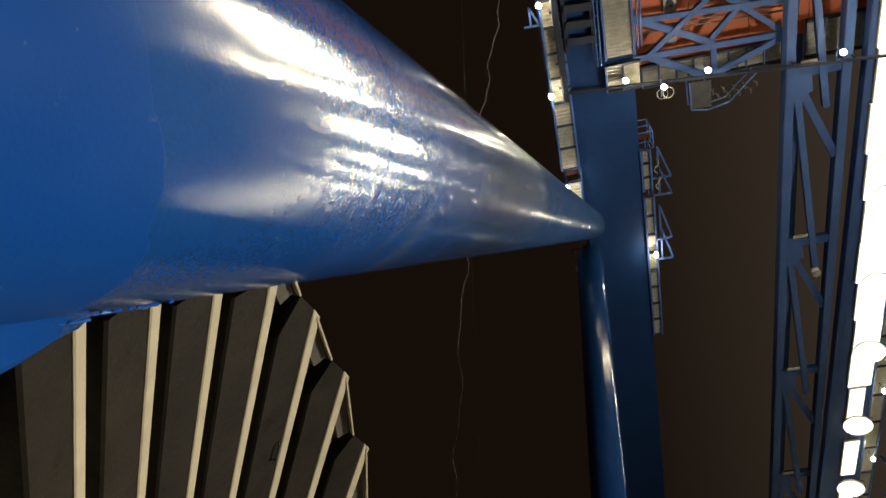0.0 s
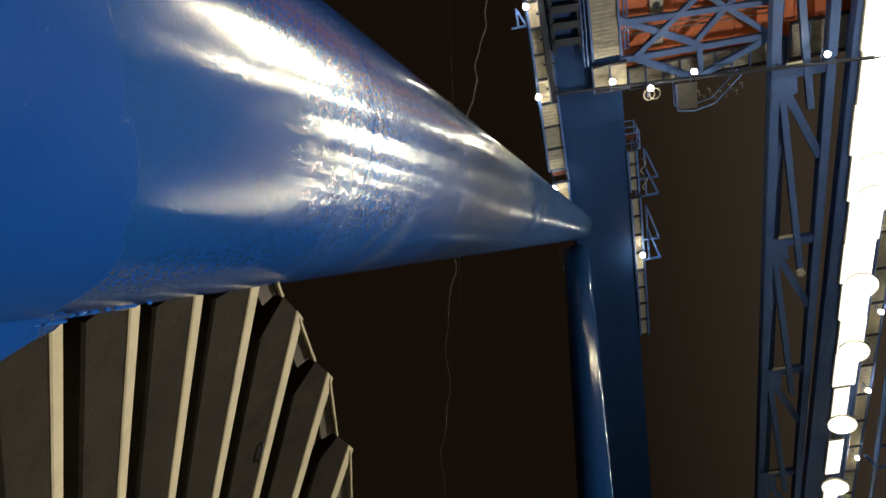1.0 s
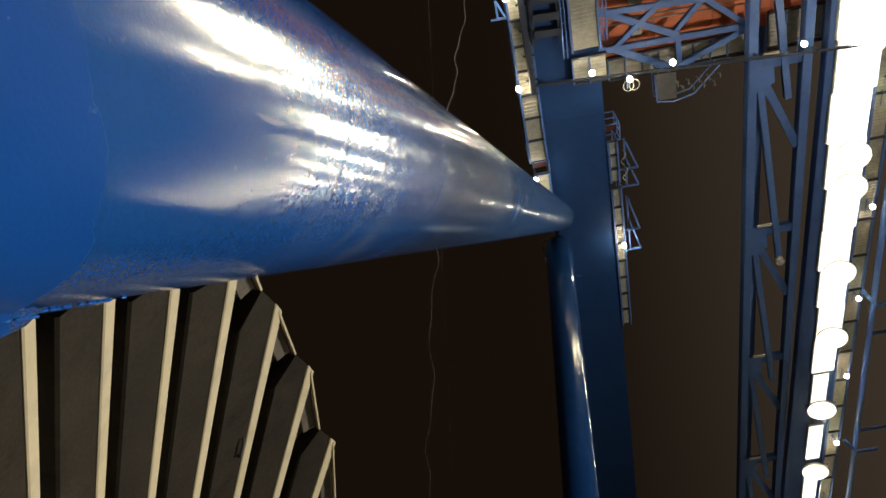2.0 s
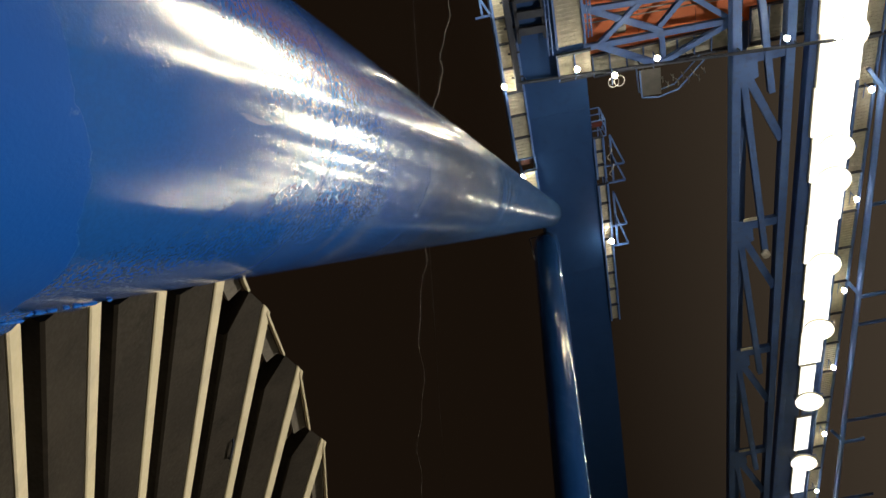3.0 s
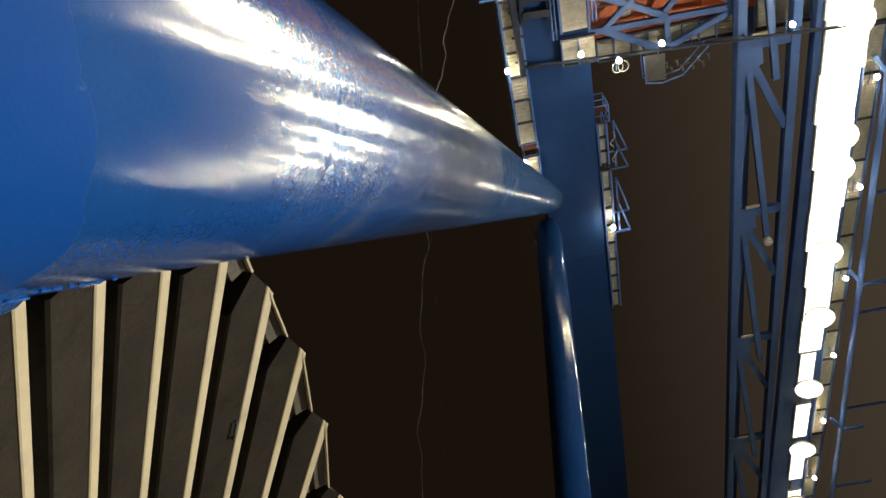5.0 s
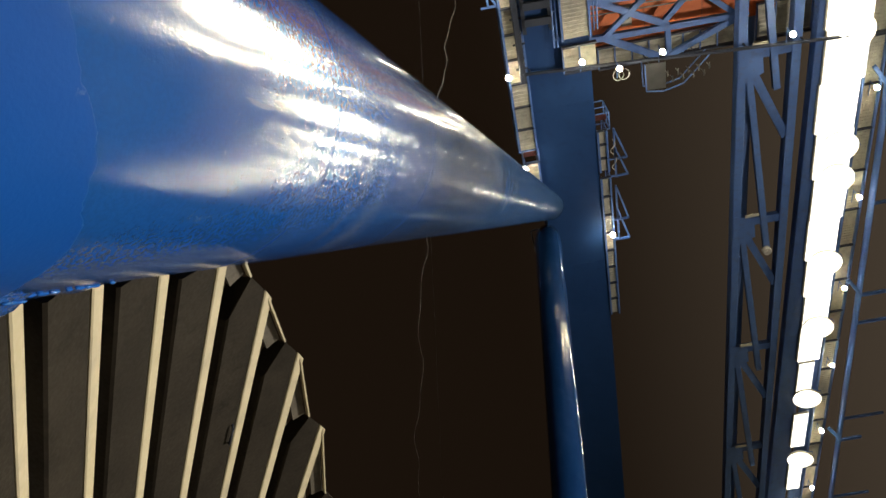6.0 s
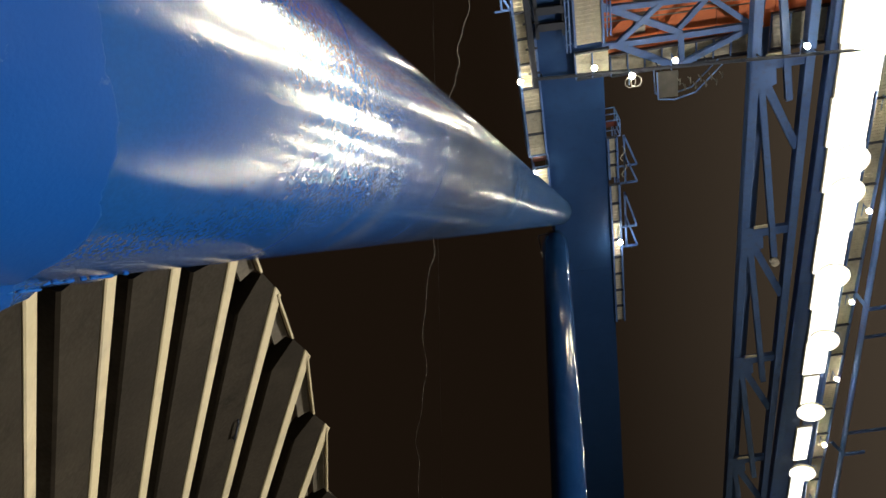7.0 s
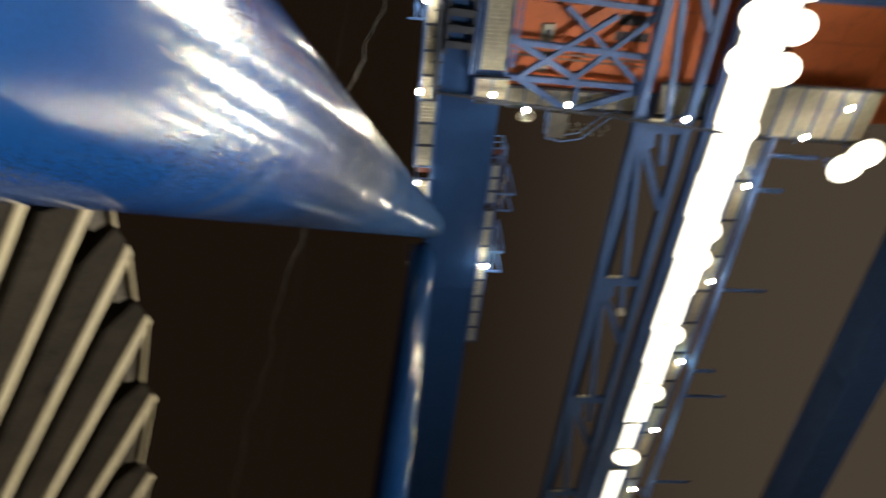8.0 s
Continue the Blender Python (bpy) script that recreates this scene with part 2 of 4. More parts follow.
def rod(bm, p, q, r, n=10, r2=None):
    p, q = Vector(p), Vector(q)
    d, s, t = frame_axes(p, q)
    r2 = r if r2 is None else r2
    a = [bm.verts.new(p + (s * math.cos(k) + t * math.sin(k)) * r) for k in (2 * math.pi * i / n for i in range(n))]
    b = [bm.verts.new(q + (s * math.cos(k) + t * math.sin(k)) * r2) for k in (2 * math.pi * i / n for i in range(n))]
    for i in range(n):
        f = bm.faces.new((a[i], b[i], b[(i + 1) % n], a[(i + 1) % n]))
        f.smooth = True
    bm.faces.new(a)
    bm.faces.new(b[::-1])


def lathe(bm, base, axis, side, profile, n=64):
    """A turned shell: profile rows of (along, radius)."""
    t = axis.cross(side)
    rows = [[bm.verts.new(base + axis * s + (side * math.cos(k) + t * math.sin(k)) * r) for k in (2 * math.pi * i / n for i in range(n))] for s, r in profile]
    for r0, r1 in zip(rows, rows[1:]):
        for i in range(n):
            f = bm.faces.new((r0[i], r0[(i + 1) % n], r1[(i + 1) % n], r1[i]))
            f.smooth = True
    bm.faces.new(rows[0][::-1])
    bm.faces.new(rows[-1])


def plate(bm, pts, up, thick):
    """A flat plate over the corner points, thick along up."""
    lo = [bm.verts.new(Vector(p)) for p in pts]
    hi = [bm.verts.new(Vector(p) + up * thick) for p in pts]
    n = len(pts)
    bm.faces.new(lo[::-1])
    bm.faces.new(hi)
    for i in range(n):
        bm.faces.new((lo[i], lo[(i + 1) % n], hi[(i + 1) % n], hi[i]))
    bmesh.ops.recalc_face_normals(bm, faces=bm.faces)


def B():
    return bmesh.new()


# ---------------------------------------------------------------- ground
bm = B()
n, size = 40, 3000.0
grid = [[bm.verts.new((size * math.copysign(abs(2 * i / n - 1) ** 3, i - n / 2), size * math.copysign(abs(2 * j / n - 1) ** 3, j - n / 2), 0)) for j in range(n + 1)] for i in range(n + 1)]
for i in range(n):
    for j in range(n):
        bm.faces.new((grid[i][j], grid[i + 1][j], grid[i + 1][j + 1], grid[i][j + 1]))
tagged(part("ground", bm, QUAY), "grey stained concrete quay under the crane", "ground", kind="structure")

# ---------------------------------------------------------------- near inclined tube
AXIS = Vector((0.23136604, 0.5426554, 0.80746199)).normalized()
CORE = Vector((-1.39674551, -0.15390518, 2.10364841))      # the axis where it passes nearest to the eye
AWAY = Vector((-0.93569792, -0.10310307, 0.3374006))
AWAY = (AWAY - AXIS * AWAY.dot(AXIS)).normalized()
LOW = AXIS.cross(AWAY)
LOW = -LOW if LOW.z > 0 else LOW
RT, S_END, S_FOOT = 0.6, 34.2, -2.75


def on_tube(s, phi, r=RT):
    """A place on the tube: s along it, phi round it from the side that faces the eye, growing downwards."""
    return CORE + AXIS * s + (LOW * math.sin(phi) - AWAY * math.cos(phi)) * r


tube = thing("diagonal_brace", CORE + AXIS * S_FOOT, "large glossy blue steel tube rising diagonally to the girder", "crane brace")
tube_axes = Matrix((LOW.cross(AXIS), LOW, AXIS)).transposed().to_4x4()


def tube_part(name, bm, material, label=""):
    """A part of the tube whose own axes run along it, with the nearest place of the axis at zero."""
    ob = part(name, bm, material, None, label)
    m = Matrix.Translation(CORE) @ tube_axes
    ob.data.transform(m.inverted())
    ob.parent = tube
    ob.matrix_basis = Matrix.Translation(CORE - tube.location) @ tube_axes
    return ob


bm = B()
lathe(bm, CORE, AXIS, -AWAY, [(S_FOOT, RT)] + [(S_FOOT + (S_END - 0.9 - S_FOOT) * i / 30, RT) for i in range(1, 31)], 128)
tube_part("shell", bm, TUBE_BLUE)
bm = B()
lathe(bm, CORE, AXIS, -AWAY, [(S_END - 0.9, RT + 0.012), (S_END - 0.45, RT + 0.012), (S_END - 0.2, 0.55), (S_END - 0.02, 0.42), (S_END + 0.08, 0.2)], 64)
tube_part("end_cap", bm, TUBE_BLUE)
for s in (2.58, 4.32, 8.9, 13.4, 19.0, 25.5):
    bm = B()
    prof = [(s - 0.012, RT - 0.004), (s - 0.011, RT + 0.0002), (s - 0.004, RT + 0.001), (s + 0.004, RT + 0.001), (s + 0.011, RT + 0.0002), (s + 0.012, RT - 0.004)]
    lathe(bm, CORE, AXIS, -AWAY, prof, 128)
    tube_part("weld_seam", bm, TUBE_BLUE)
# flared doubler plate round the lower flank near the foot
bm = B()
rows = []
STEPS = [S_FOOT + 0.25 * i for i in range(17)] + [1.30, 1.38, 1.46, 1.53, 1.575, 1.60, 1.615, 1.63, 1.66, 1.72, 1.78, 1.84, 1.89, 1.92, 1.932, 1.945, 1.955]
for i, s in enumerate(STEPS):
    wave = 0.0022 * math.sin(s * 31) + 0.0015 * math.sin(s * 67 + 1)
    if s > 1.94:
        rise = 0.002
    elif s > 1.62:
        rise = 0.012 + wave
    else:
        rise = 0.044 + wave + 0.152 * min(1, (1.615 - s) / 0.5)
    row = []
    for j in range(25):
        phi = radians(59 + 86 * j / 24)
        edge = min(1, j / 3, (24 - j) / 4)
        row.append(bm.verts.new(on_tube(s, phi, RT - 0.004 + (rise + 0.004) * (edge * edge * (3 - 2 * edge)))))
    rows.append(row)
for r0, r1 in zip(rows, rows[1:]):
    for j in range(24):
        bm.faces.new((r0[j], r0[j + 1], r1[j + 1], r1[j])).smooth = True
tube_part("doubler_plate", bm, TUBE_BLUE, "blue flared doubler plate with a wavy weld edge")
# lumpy weld bead along the plate
rng = random.Random(11)
for k in range(26):
    s = 1.14 + 0.031 * k
    bm = B()
    bmesh.ops.create_uvsphere(bm, u_segments=8, v_segments=6, radius=1.0)
    bm.transform(Matrix.Translation(on_tube(s, radians(61 + 6 * (1.95 - s) + rng.uniform(-1.5, 1.5)), RT + 0.003 + (0.012 if s < 1.62 else 0))) @ tube_axes @ Matrix.Diagonal((0.005, 0.005, 0.010 + 0.014 * rng.random(), 1)))
    for f in bm.faces:
        f.smooth = True
    tube_part("weld_bead", bm, GLOSS)
foot = CORE + AXIS * (-CORE.z / AXIS.z)
bm = B()
beam(bm, Vector((foot.x, foot.y - 1.3, 0.2)), Vector((foot.x, foot.y + 1.1, 0.2)), 2.2, 0.4, bevel=0.05)
tagged(part("foundation_block", bm, CONCRETE), "concrete block carrying the foot of the blue tube", "foundation")

# ---------------------------------------------------------------- second leg, below the joint
J = Vector((6.5, 19.6, H - 0.1))
F = Vector((3.9, 23.8, 0.0))
leg = thing("support_leg", F, "slim blue tubular leg standing below the girder joint", "crane leg")
bm = B()
d = (F - J).normalized()
lathe(bm, J, d, d.cross(UP).normalized(), [(0.0, 0.40), (0.3, 0.52), (0.7, 0.58), ((F - J).length, 0.58)], 48)
part("shell", bm, LEG_BLUE, leg)
bm = B()
lathe(bm, F, UP, V, [(0, 0.85), (0.08, 0.85), (0.081, 0.6), (0.3, 0.52)], 40)
part("base_plate", bm, BLUE, leg)
bm = B()
rod(bm, J + d * 0.3 - V * 0.5, J + d * (F - J).length * 0.9 - V * 0.5 , 0.035, 8)
part("drain_pipe", bm, BLUE, leg)

# ---------------------------------------------------------------- main girder
girder = thing("main_girder", P(3.58, -14), "blue welded box girder, plain underside", "crane girder")
bm = B()
beam(bm, P(3.575, -14, H + 1.3), P(3.575, 62, H + 1.3), 2.3, 2.56)
part("box_body", bm, BLUE, girder)
bm = B()
beam(bm, P(3.575, -14, H + 0.012), P(3.575, 62, H + 0.012), 2.45, 0.03)
part("bottom_flange", bm, BLUE, girder)
for k in range(9):
    bm = B()
    u = -10 + 8.2 * k
    beam(bm, P(2.36, u, H - 0.006), P(4.79, u, H - 0.006), 0.03, 0.008)
    part("weld_seam", bm, BLUE, girder)

# portal frames that carry the girders, behind and far ahead
for u in (-14.6, 62.6):
    portal = thing("portal_frame", P(5, u, 0), "blue portal frame with two box legs carrying the girders", "crane frame", "portal frames")
    bm = B()
    beam(bm, P(-16, u, H - 1.3), P(32, u, H - 1.3), 1.6, 2.58, bevel=0.03)
    part("cross_beam", bm, BLUE, portal)
    for v in (-15, 31):
        bm = B()
        beam(bm, P(v, u, 0), P(v, u, H - 2.6), 1.5, 1.5, V, bevel=0.03)
        part("leg", bm, BLUE, portal)

# ---------------------------------------------------------------- walkways


def make_panel(width, length, ribs=6):
    """One grating panel, seen from below: a thin sheet on bearing bars, its corner at zero, x across and y along."""
    bm = B()
    beam(bm, Vector((width / 2, 0.02, 0.02)), Vector((width / 2, length - 0.02, 0.02)), width, 0.012)
    for i in range(ribs):
        x = width * (i + 0.5) / ribs
        beam(bm, Vector((x, 0.02, 0)), Vector((x, length - 0.02, 0)), 0.012, 0.04)
    for y in (0.03, length - 0.03):
        beam(bm, Vector((0, y, 0)), Vector((width, y, 0)), 0.02, 0.05)
    rungs = max(2, round(length / 0.16))
    for i in range(1, rungs):
        y = 0.03 + (length - 0.06) * i / rungs
        beam(bm, Vector((0, y, -0.004)), Vector((width, y, -0.004)), 0.03, 0.035)
    me = bpy.data.meshes.new("grating_panel")
    bm.to_mesh(me)
    bm.free()
    me.materials.append(GALV)
    return me


def walkway(name, label, v0, v1, u0, u1, z, step=1.1, rail_at=None, group="", toe=True, ribs=6):
    """A walkway along u between v0 and v1: stringers, cross angles, panels, and a handrail at v = rail_at."""
    w = thing(name, P(v0, u0, z), label, "walkway", group)
    for v in (v0 + 0.04, v1 - 0.04):
        bm = B()
        beam(bm, P(v, u0, z - 0.02), P(v, u1, z - 0.02), 0.08, 0.16)
        part("stringer", bm, STEEL_BLUE, w)
    count = max(1, round((u1 - u0) / step))
    step = (u1 - u0) / count
    me = make_panel(v1 - v0 - 0.18, step - 0.05, ribs)
    turn = Matrix((V, U, UP)).transposed().to_4x4()
    for i in range(count):
        ob = new("grating_panel", me)
        ob.parent = w
        ob.matrix_basis = Matrix.Translation(P(v0 + 0.09, u0 + i * step + 0.025, z + 0.03) - w.location) @ turn
        bm = B()
        beam(bm, P(v0, u0 + i * step, z - 0.05), P(v1, u0 + i * step, z - 0.05), 0.06, 0.10)
        part("cross_angle", bm, DARK, w)
    if rail_at is not None:
        for h, r in ((1.1, 0.024), (0.55, 0.02)):
            bm = B()
            rod(bm, P(rail_at, u0, z + h), P(rail_at, u1, z + h), r, 8)
            part("handrail", bm, STEEL_BLUE, w)
        for i in range(count + 1):
            bm = B()
            rod(bm, P(rail_at, u0 + i * step, z - 0.05), P(rail_at, u0 + i * step, z + 1.1), 0.024, 8)
            part("rail_post", bm, STEEL_BLUE, w)
        if toe:
            bm = B()
            beam(bm, P(rail_at, u0, z + 0.12), P(rail_at, u1, z + 0.12), 0.012, 0.15)
            part("toe_board", bm, STEEL_BLUE, w)
    return w


walkway("walkway", "narrow galvanised grating walkway with blue handrail along the girder", 1.55, 2.345, 1.0, 16.3, H - 0.02, 1.05, 1.56, "girder walkways")
walkway("walkway", "short galvanised grating landing at the end of the girder walkway", 1.72, 2.345, 16.9, 19.0, H - 0.02, 1.0, 1.73, "girder walkways")
walkway("walkway", "slim galvanised grating walkway with blue handrail on the girder's other flank", 4.806, 5.27, 18.3, 26.2, H - 0.02, 0.95, 5.26, "girder walkways", ribs=4)
walkway("walkway", "short bright grating landing beside the girder cage", 4.806, 5.24, 16.0, 18.0, H - 0.02, 0.65, 5.23, "girder walkways", ribs=4)


def cage(v0, v1, u0, u1, z, label):
    """A small railed cage with a red panel in its floor."""
    c = thing("inspection_cage", P(v0, u0, z), label, "cage", "inspection cages")
    bm = B()
    plate(bm, [P(v0 + 0.06, u0 + 0.22, z + 0.3), P(v1 - 0.06, u0 + 0.22, z + 0.3), P(v1 - 0.06, u0 + 0.45, z + 0.3), P(v0 + 0.06, u0 + 0.45, z + 0.3)], UP, 0.03)
    part("floor_panel", bm, RED, c, "faded red floor panel")
    for h in (0.0, 0.55, 1.1):
        for a, b in (((v0, u0), (v1, u0)), ((v1, u0), (v1, u1)), ((v0, u1), (v1, u1))):
            bm = B()
            rod(bm, P(*a, z + h), P(*b, z + h), 0.025, 8)
            part("rail", bm, STEEL_BLUE, c)
    for v, u in ((v1, u0), (v1, u1), (v1, (u0 + u1) / 2)):
        bm = B()
        rod(bm, P(v, u, z), P(v, u, z + 1.1), 0.025, 8)
        part("rail_post", bm, STEEL_BLUE, c)
    return c


cage(4.80, 5.36, 15.25, 16.0, H - 0.02, "blue railed inspection cage with a red floor panel on the girder")
cage(1.66, 2.35, 16.32, 16.88, H - 0.02, "small blue railed cage with a red floor panel between two landings")


def triangle_bracket(v0, v1, ua, ub, z):
    """A flat triangular frame standing out from the walkway."""
    t = thing("outrigger_bracket", P(v0, ua, z), "blue triangular steel bracket standing out beside the walkway", "bracket", "outrigger brackets")
    corners = [P(v0, ua, z), P(v1, ub, z), P(v0, ub, z)]
    for a, b in zip(corners, corners[1:] + corners[:1]):
        bm = B()
        beam(bm, a, b, 0.07, 0.09)
        part("bar", bm, STEEL_BLUE, t)
    bm = B()
    beam(bm, P(v0, ub, z), P(v0 - 0.26, ub, z), 0.06, 0.08)
    part("tie", bm, STEEL_BLUE, t)
    return t


for ua, ub in ((16.0, 17.45), (16.9, 18.3)):
    triangle_bracket(5.5, 6.0, ua, ub, H - 0.05)
for ua, ub in ((18.8, 20.6), (20.0, 21.7)):
    triangle_bracket(5.45, 5.93, ua, ub, H - 0.05)
tb = triangle_bracket(1.2, 1.5, 9.3, 10.0, H - 0.05)
bm = B()
beam(bm, P(1.2, 10.0, H - 0.05), P(1.56, 10.0, H - 0.05), 0.06, 0.08)
part("tie", bm, STEEL_BLUE, tb)
hb = thing("cable_hook", P(2.4, 20.3, H - 0.05), "small dark hook bracket with a pale cable end", "bracket")
for a, b in ((P(2.45, 20.3, H - 0.04), P(1.55, 20.4, H - 0.04)), (P(1.55, 20.4, H - 0.04), P(1.62, 21.2, H - 0.25)), (P(1.95, 20.35, H - 0.04), P(1.9, 21.0, H - 0.2))):
    bm = B()
    rod(bm, a, b, 0.03, 8)
    part("hook_bar", bm, DARK, hb)
bm = B()
rod(bm, P(1.62, 21.15, H - 0.25), P(1.66, 21.45, H - 0.3), 0.05, 8)
part("cable_end", bm, CABLE, hb, "pale cable end")
# coiled hose hung in the first brackets
for k, (v, u) in enumerate(((5.42, 16.5), (5.45, 17.3))):
    bm = B()
    for i in range(14):
        a0, a1 = i * 0.5, (i + 1) * 0.5
        p0 = P(v + 0.10 * math.sin(a0), u + 0.055 * i, H - 0.1 + 0.03 * math.cos(a0))
        p1 = P(v + 0.10 * math.sin(a1), u + 0.055 * (i + 1), H - 0.1 + 0.03 * math.cos(a1))
        rod(bm, p0, p1, 0.018, 8)
    tagged(part("hose", bm, CABLE), "pale coiled hose hung beside the walkway", "hose", "hoses")

# ---------------------------------------------------------------- underside machinery at the girder
tray = thing("cable_tray", P(2.05, 3, H - 0.3), "dark steel cable tray hung below the girder walkway", "cable tray")
bm = B()
beam(bm, P(2.06, 3, H - 0.28), P(2.12, 13.1, H - 0.28), 0.24, 0.22, bevel=0.03)
part("channel", bm, DARK, tray)
for i in range(10):
    bm = B()
    beam(bm, P(1.9, 3.6 + i, H - 0.14), P(2.36, 3.6 + i, H - 0.14), 0.07, 0.06)
    part("hanger", bm, DARK, tray)

rack = thing("sheave_frame", P(2.5, 4, H - 0.4), "dark steel frame of cross channels below the girder", "machinery frame")
for v in (2.45, 3.45):
    bm = B()
    i_beam(bm, P(v, 3.0, H - 0.2), P(v - 0.06, 11.2, H - 0.2), 0.14, 0.3)
    part("side_rail", bm, DARK, rack)
for i in range(13):
    bm = B()
    u = 3.3 + 0.62 * i
    i_beam(bm, P(2.42, u, H - 0.35), P(3.42, u + 0.05, H - 0.35), 0.28, 0.22)
    part("cross_channel", bm, DARK, rack)
for v0, u0, u1 in ((3.52, 7.0, 11.9), (5.05, 7.0, 11.5)):
    rail = thing("ladder_rail", P(v0, u0, H - 0.4), "bright blue handrail ladder hung below the girder", "ladder", "ladder rails")
    for dv in (0.0, 0.13):
        bm = B()
        rod(bm, P(v0 + dv, u0, H - 0.42), P(v0 + dv - 0.1, u1, H - 0.42), 0.028, 8)
        part("stile", bm, STEEL_BLUE, rail)
    for i in range(9):
        bm = B()
        u = u0 + (u1 - u0) * (i + 0.5) / 9
        rod(bm, P(v0 - 0.05, u, H - 0.42), P(v0 + 0.1, u, H - 0.2), 0.02, 8)
        part("rung", bm, STEEL_BLUE, rail)
walkway("service_walkway", "wide galvanised service walkway with fine bars below the girder", 3.72, 4.86, 3.0, 11.75, H - 0.32, 2.9, None, "service platforms", ribs=22)


def platform(label, v0, v1, u0, u1, z, step):
    """A grating platform whose bars run along u, edged with beams."""
    p = thing("service_platform", P(v0, u0, z), label, "platform", "service platforms")
    count = max(1, round((v1 - v0) / step))
    step = (v1 - v0) / count
    turn = Matrix((V, U, UP)).transposed().to_4x4()
    me = make_panel(step - 0.05, u1 - u0 - 0.14, 14)
    for i in range(count):
        ob = new("grating_panel", me)
        ob.parent = p
        ob.matrix_basis = Matrix.Translation(P(v0 + i * step + 0.025, u0 + 0.07, z + 0.03) - p.location) @ turn
        bm = B()
        beam(bm, P(v0 + i * step, u0, z - 0.04), P(v0 + i * step, u1, z - 0.04), 0.05, 0.1)
        part("bearer", bm, STEEL_BLUE, p)
    for u in (u0, u1):
        bm = B()
        beam(bm, P(v0, u, z - 0.03), P(v1, u, z - 0.03), 0.08, 0.2)
        part("edge_beam", bm, DARK, p)
    return p


platform("galvanised grating service platform across the girder", 3.7, 5.0, 12.0, 13.05, H - 0.32, 0.65)
platform("long galvanised grating platform below the orange house", 5.3, 10.75, 12.95, 13.85, 30.75, 0.68)
platform("galvanised grating platform between the truss boom and the lamps", 11.6, 14.5, 12.4, 13.9, 30.75, 0.7)
bm = B()
i_beam(bm, P(2.1, 12.72, H - 0.42), P(14.6, 13.76, H - 0.42), 0.09, 0.14)
tagged(part("lamp_beam", bm, DARK), "thin dark steel beam carrying lamps across the crane", "beam")
for v in (2.4, 4.7, 10.7, 12.9):
    bm = B()
    u = 12.72 + (v - 2.1) * 0.083
    rod(bm, P(v, u, H - 0.4), P(v, u, H + 0.1), 0.03, 8)
    tagged(part("hanger_rod", bm, DARK), "short dark rod holding the lamp beam", "rod", "hanger rods")

# landing with hanging pendants under the platform
land = thing("cable_landing", P(6.8, 13.5, H - 0.3), "grey railed landing with hanging cable clamps under the platform", "landing")
bm = B()
plate(bm, [P(6.85, 13.35, H - 0.3), P(7.62, 13.4, H - 0.3), P(7.62, 14.5, H - 0.3), P(6.88, 14.45, H - 0.3)], UP, 0.04)
part("floor_plate", bm, GREY, land)
edge = [P(9.3, 13.45, H - 0.3), P(8.3, 14.45, H - 0.3), P(7.5, 14.62, H - 0.3), P(6.85, 14.5, H - 0.3), P(6.8, 13.35, H - 0.3)]
for a, b in zip(edge, edge[1:]):
    for h in (0.0, 0.5):
        bm = B()
        rod(bm, a + UP * h, b + UP * h, 0.03, 8)
        part("rail", bm, STEEL_BLUE, land)
for v, u in ((7.0, 13.4), (8.9, 13.5)):
    bm = B()
    rod(bm, P(v, u, H - 0.28), P(v, u, 30.72), 0.025, 8)
    part("hanger", bm, DARK, land)
for i in range(9):
    bm = B()
    v = 7.6 + 0.2 * i
    u = 13.5 + (0.5 if i % 2 else 0.25)
    rod(bm, P(v, u, H - 0.75), P(v, u, H - 0.28), 0.018, 8)
    rod(bm, P(v, u - 0.13, H - 0.62), P(v, u + 0.13, H - 0.62), 0.025, 8)
    part("cable_clamp", bm, GREY, land)

# ---------------------------------------------------------------- truss boom


def PT(v, u, z=H):
    """A place on the truss boom, which runs slightly outwards from the girder."""
    return P(v + 0.05 + 0.012 * (u - 14), u, z)


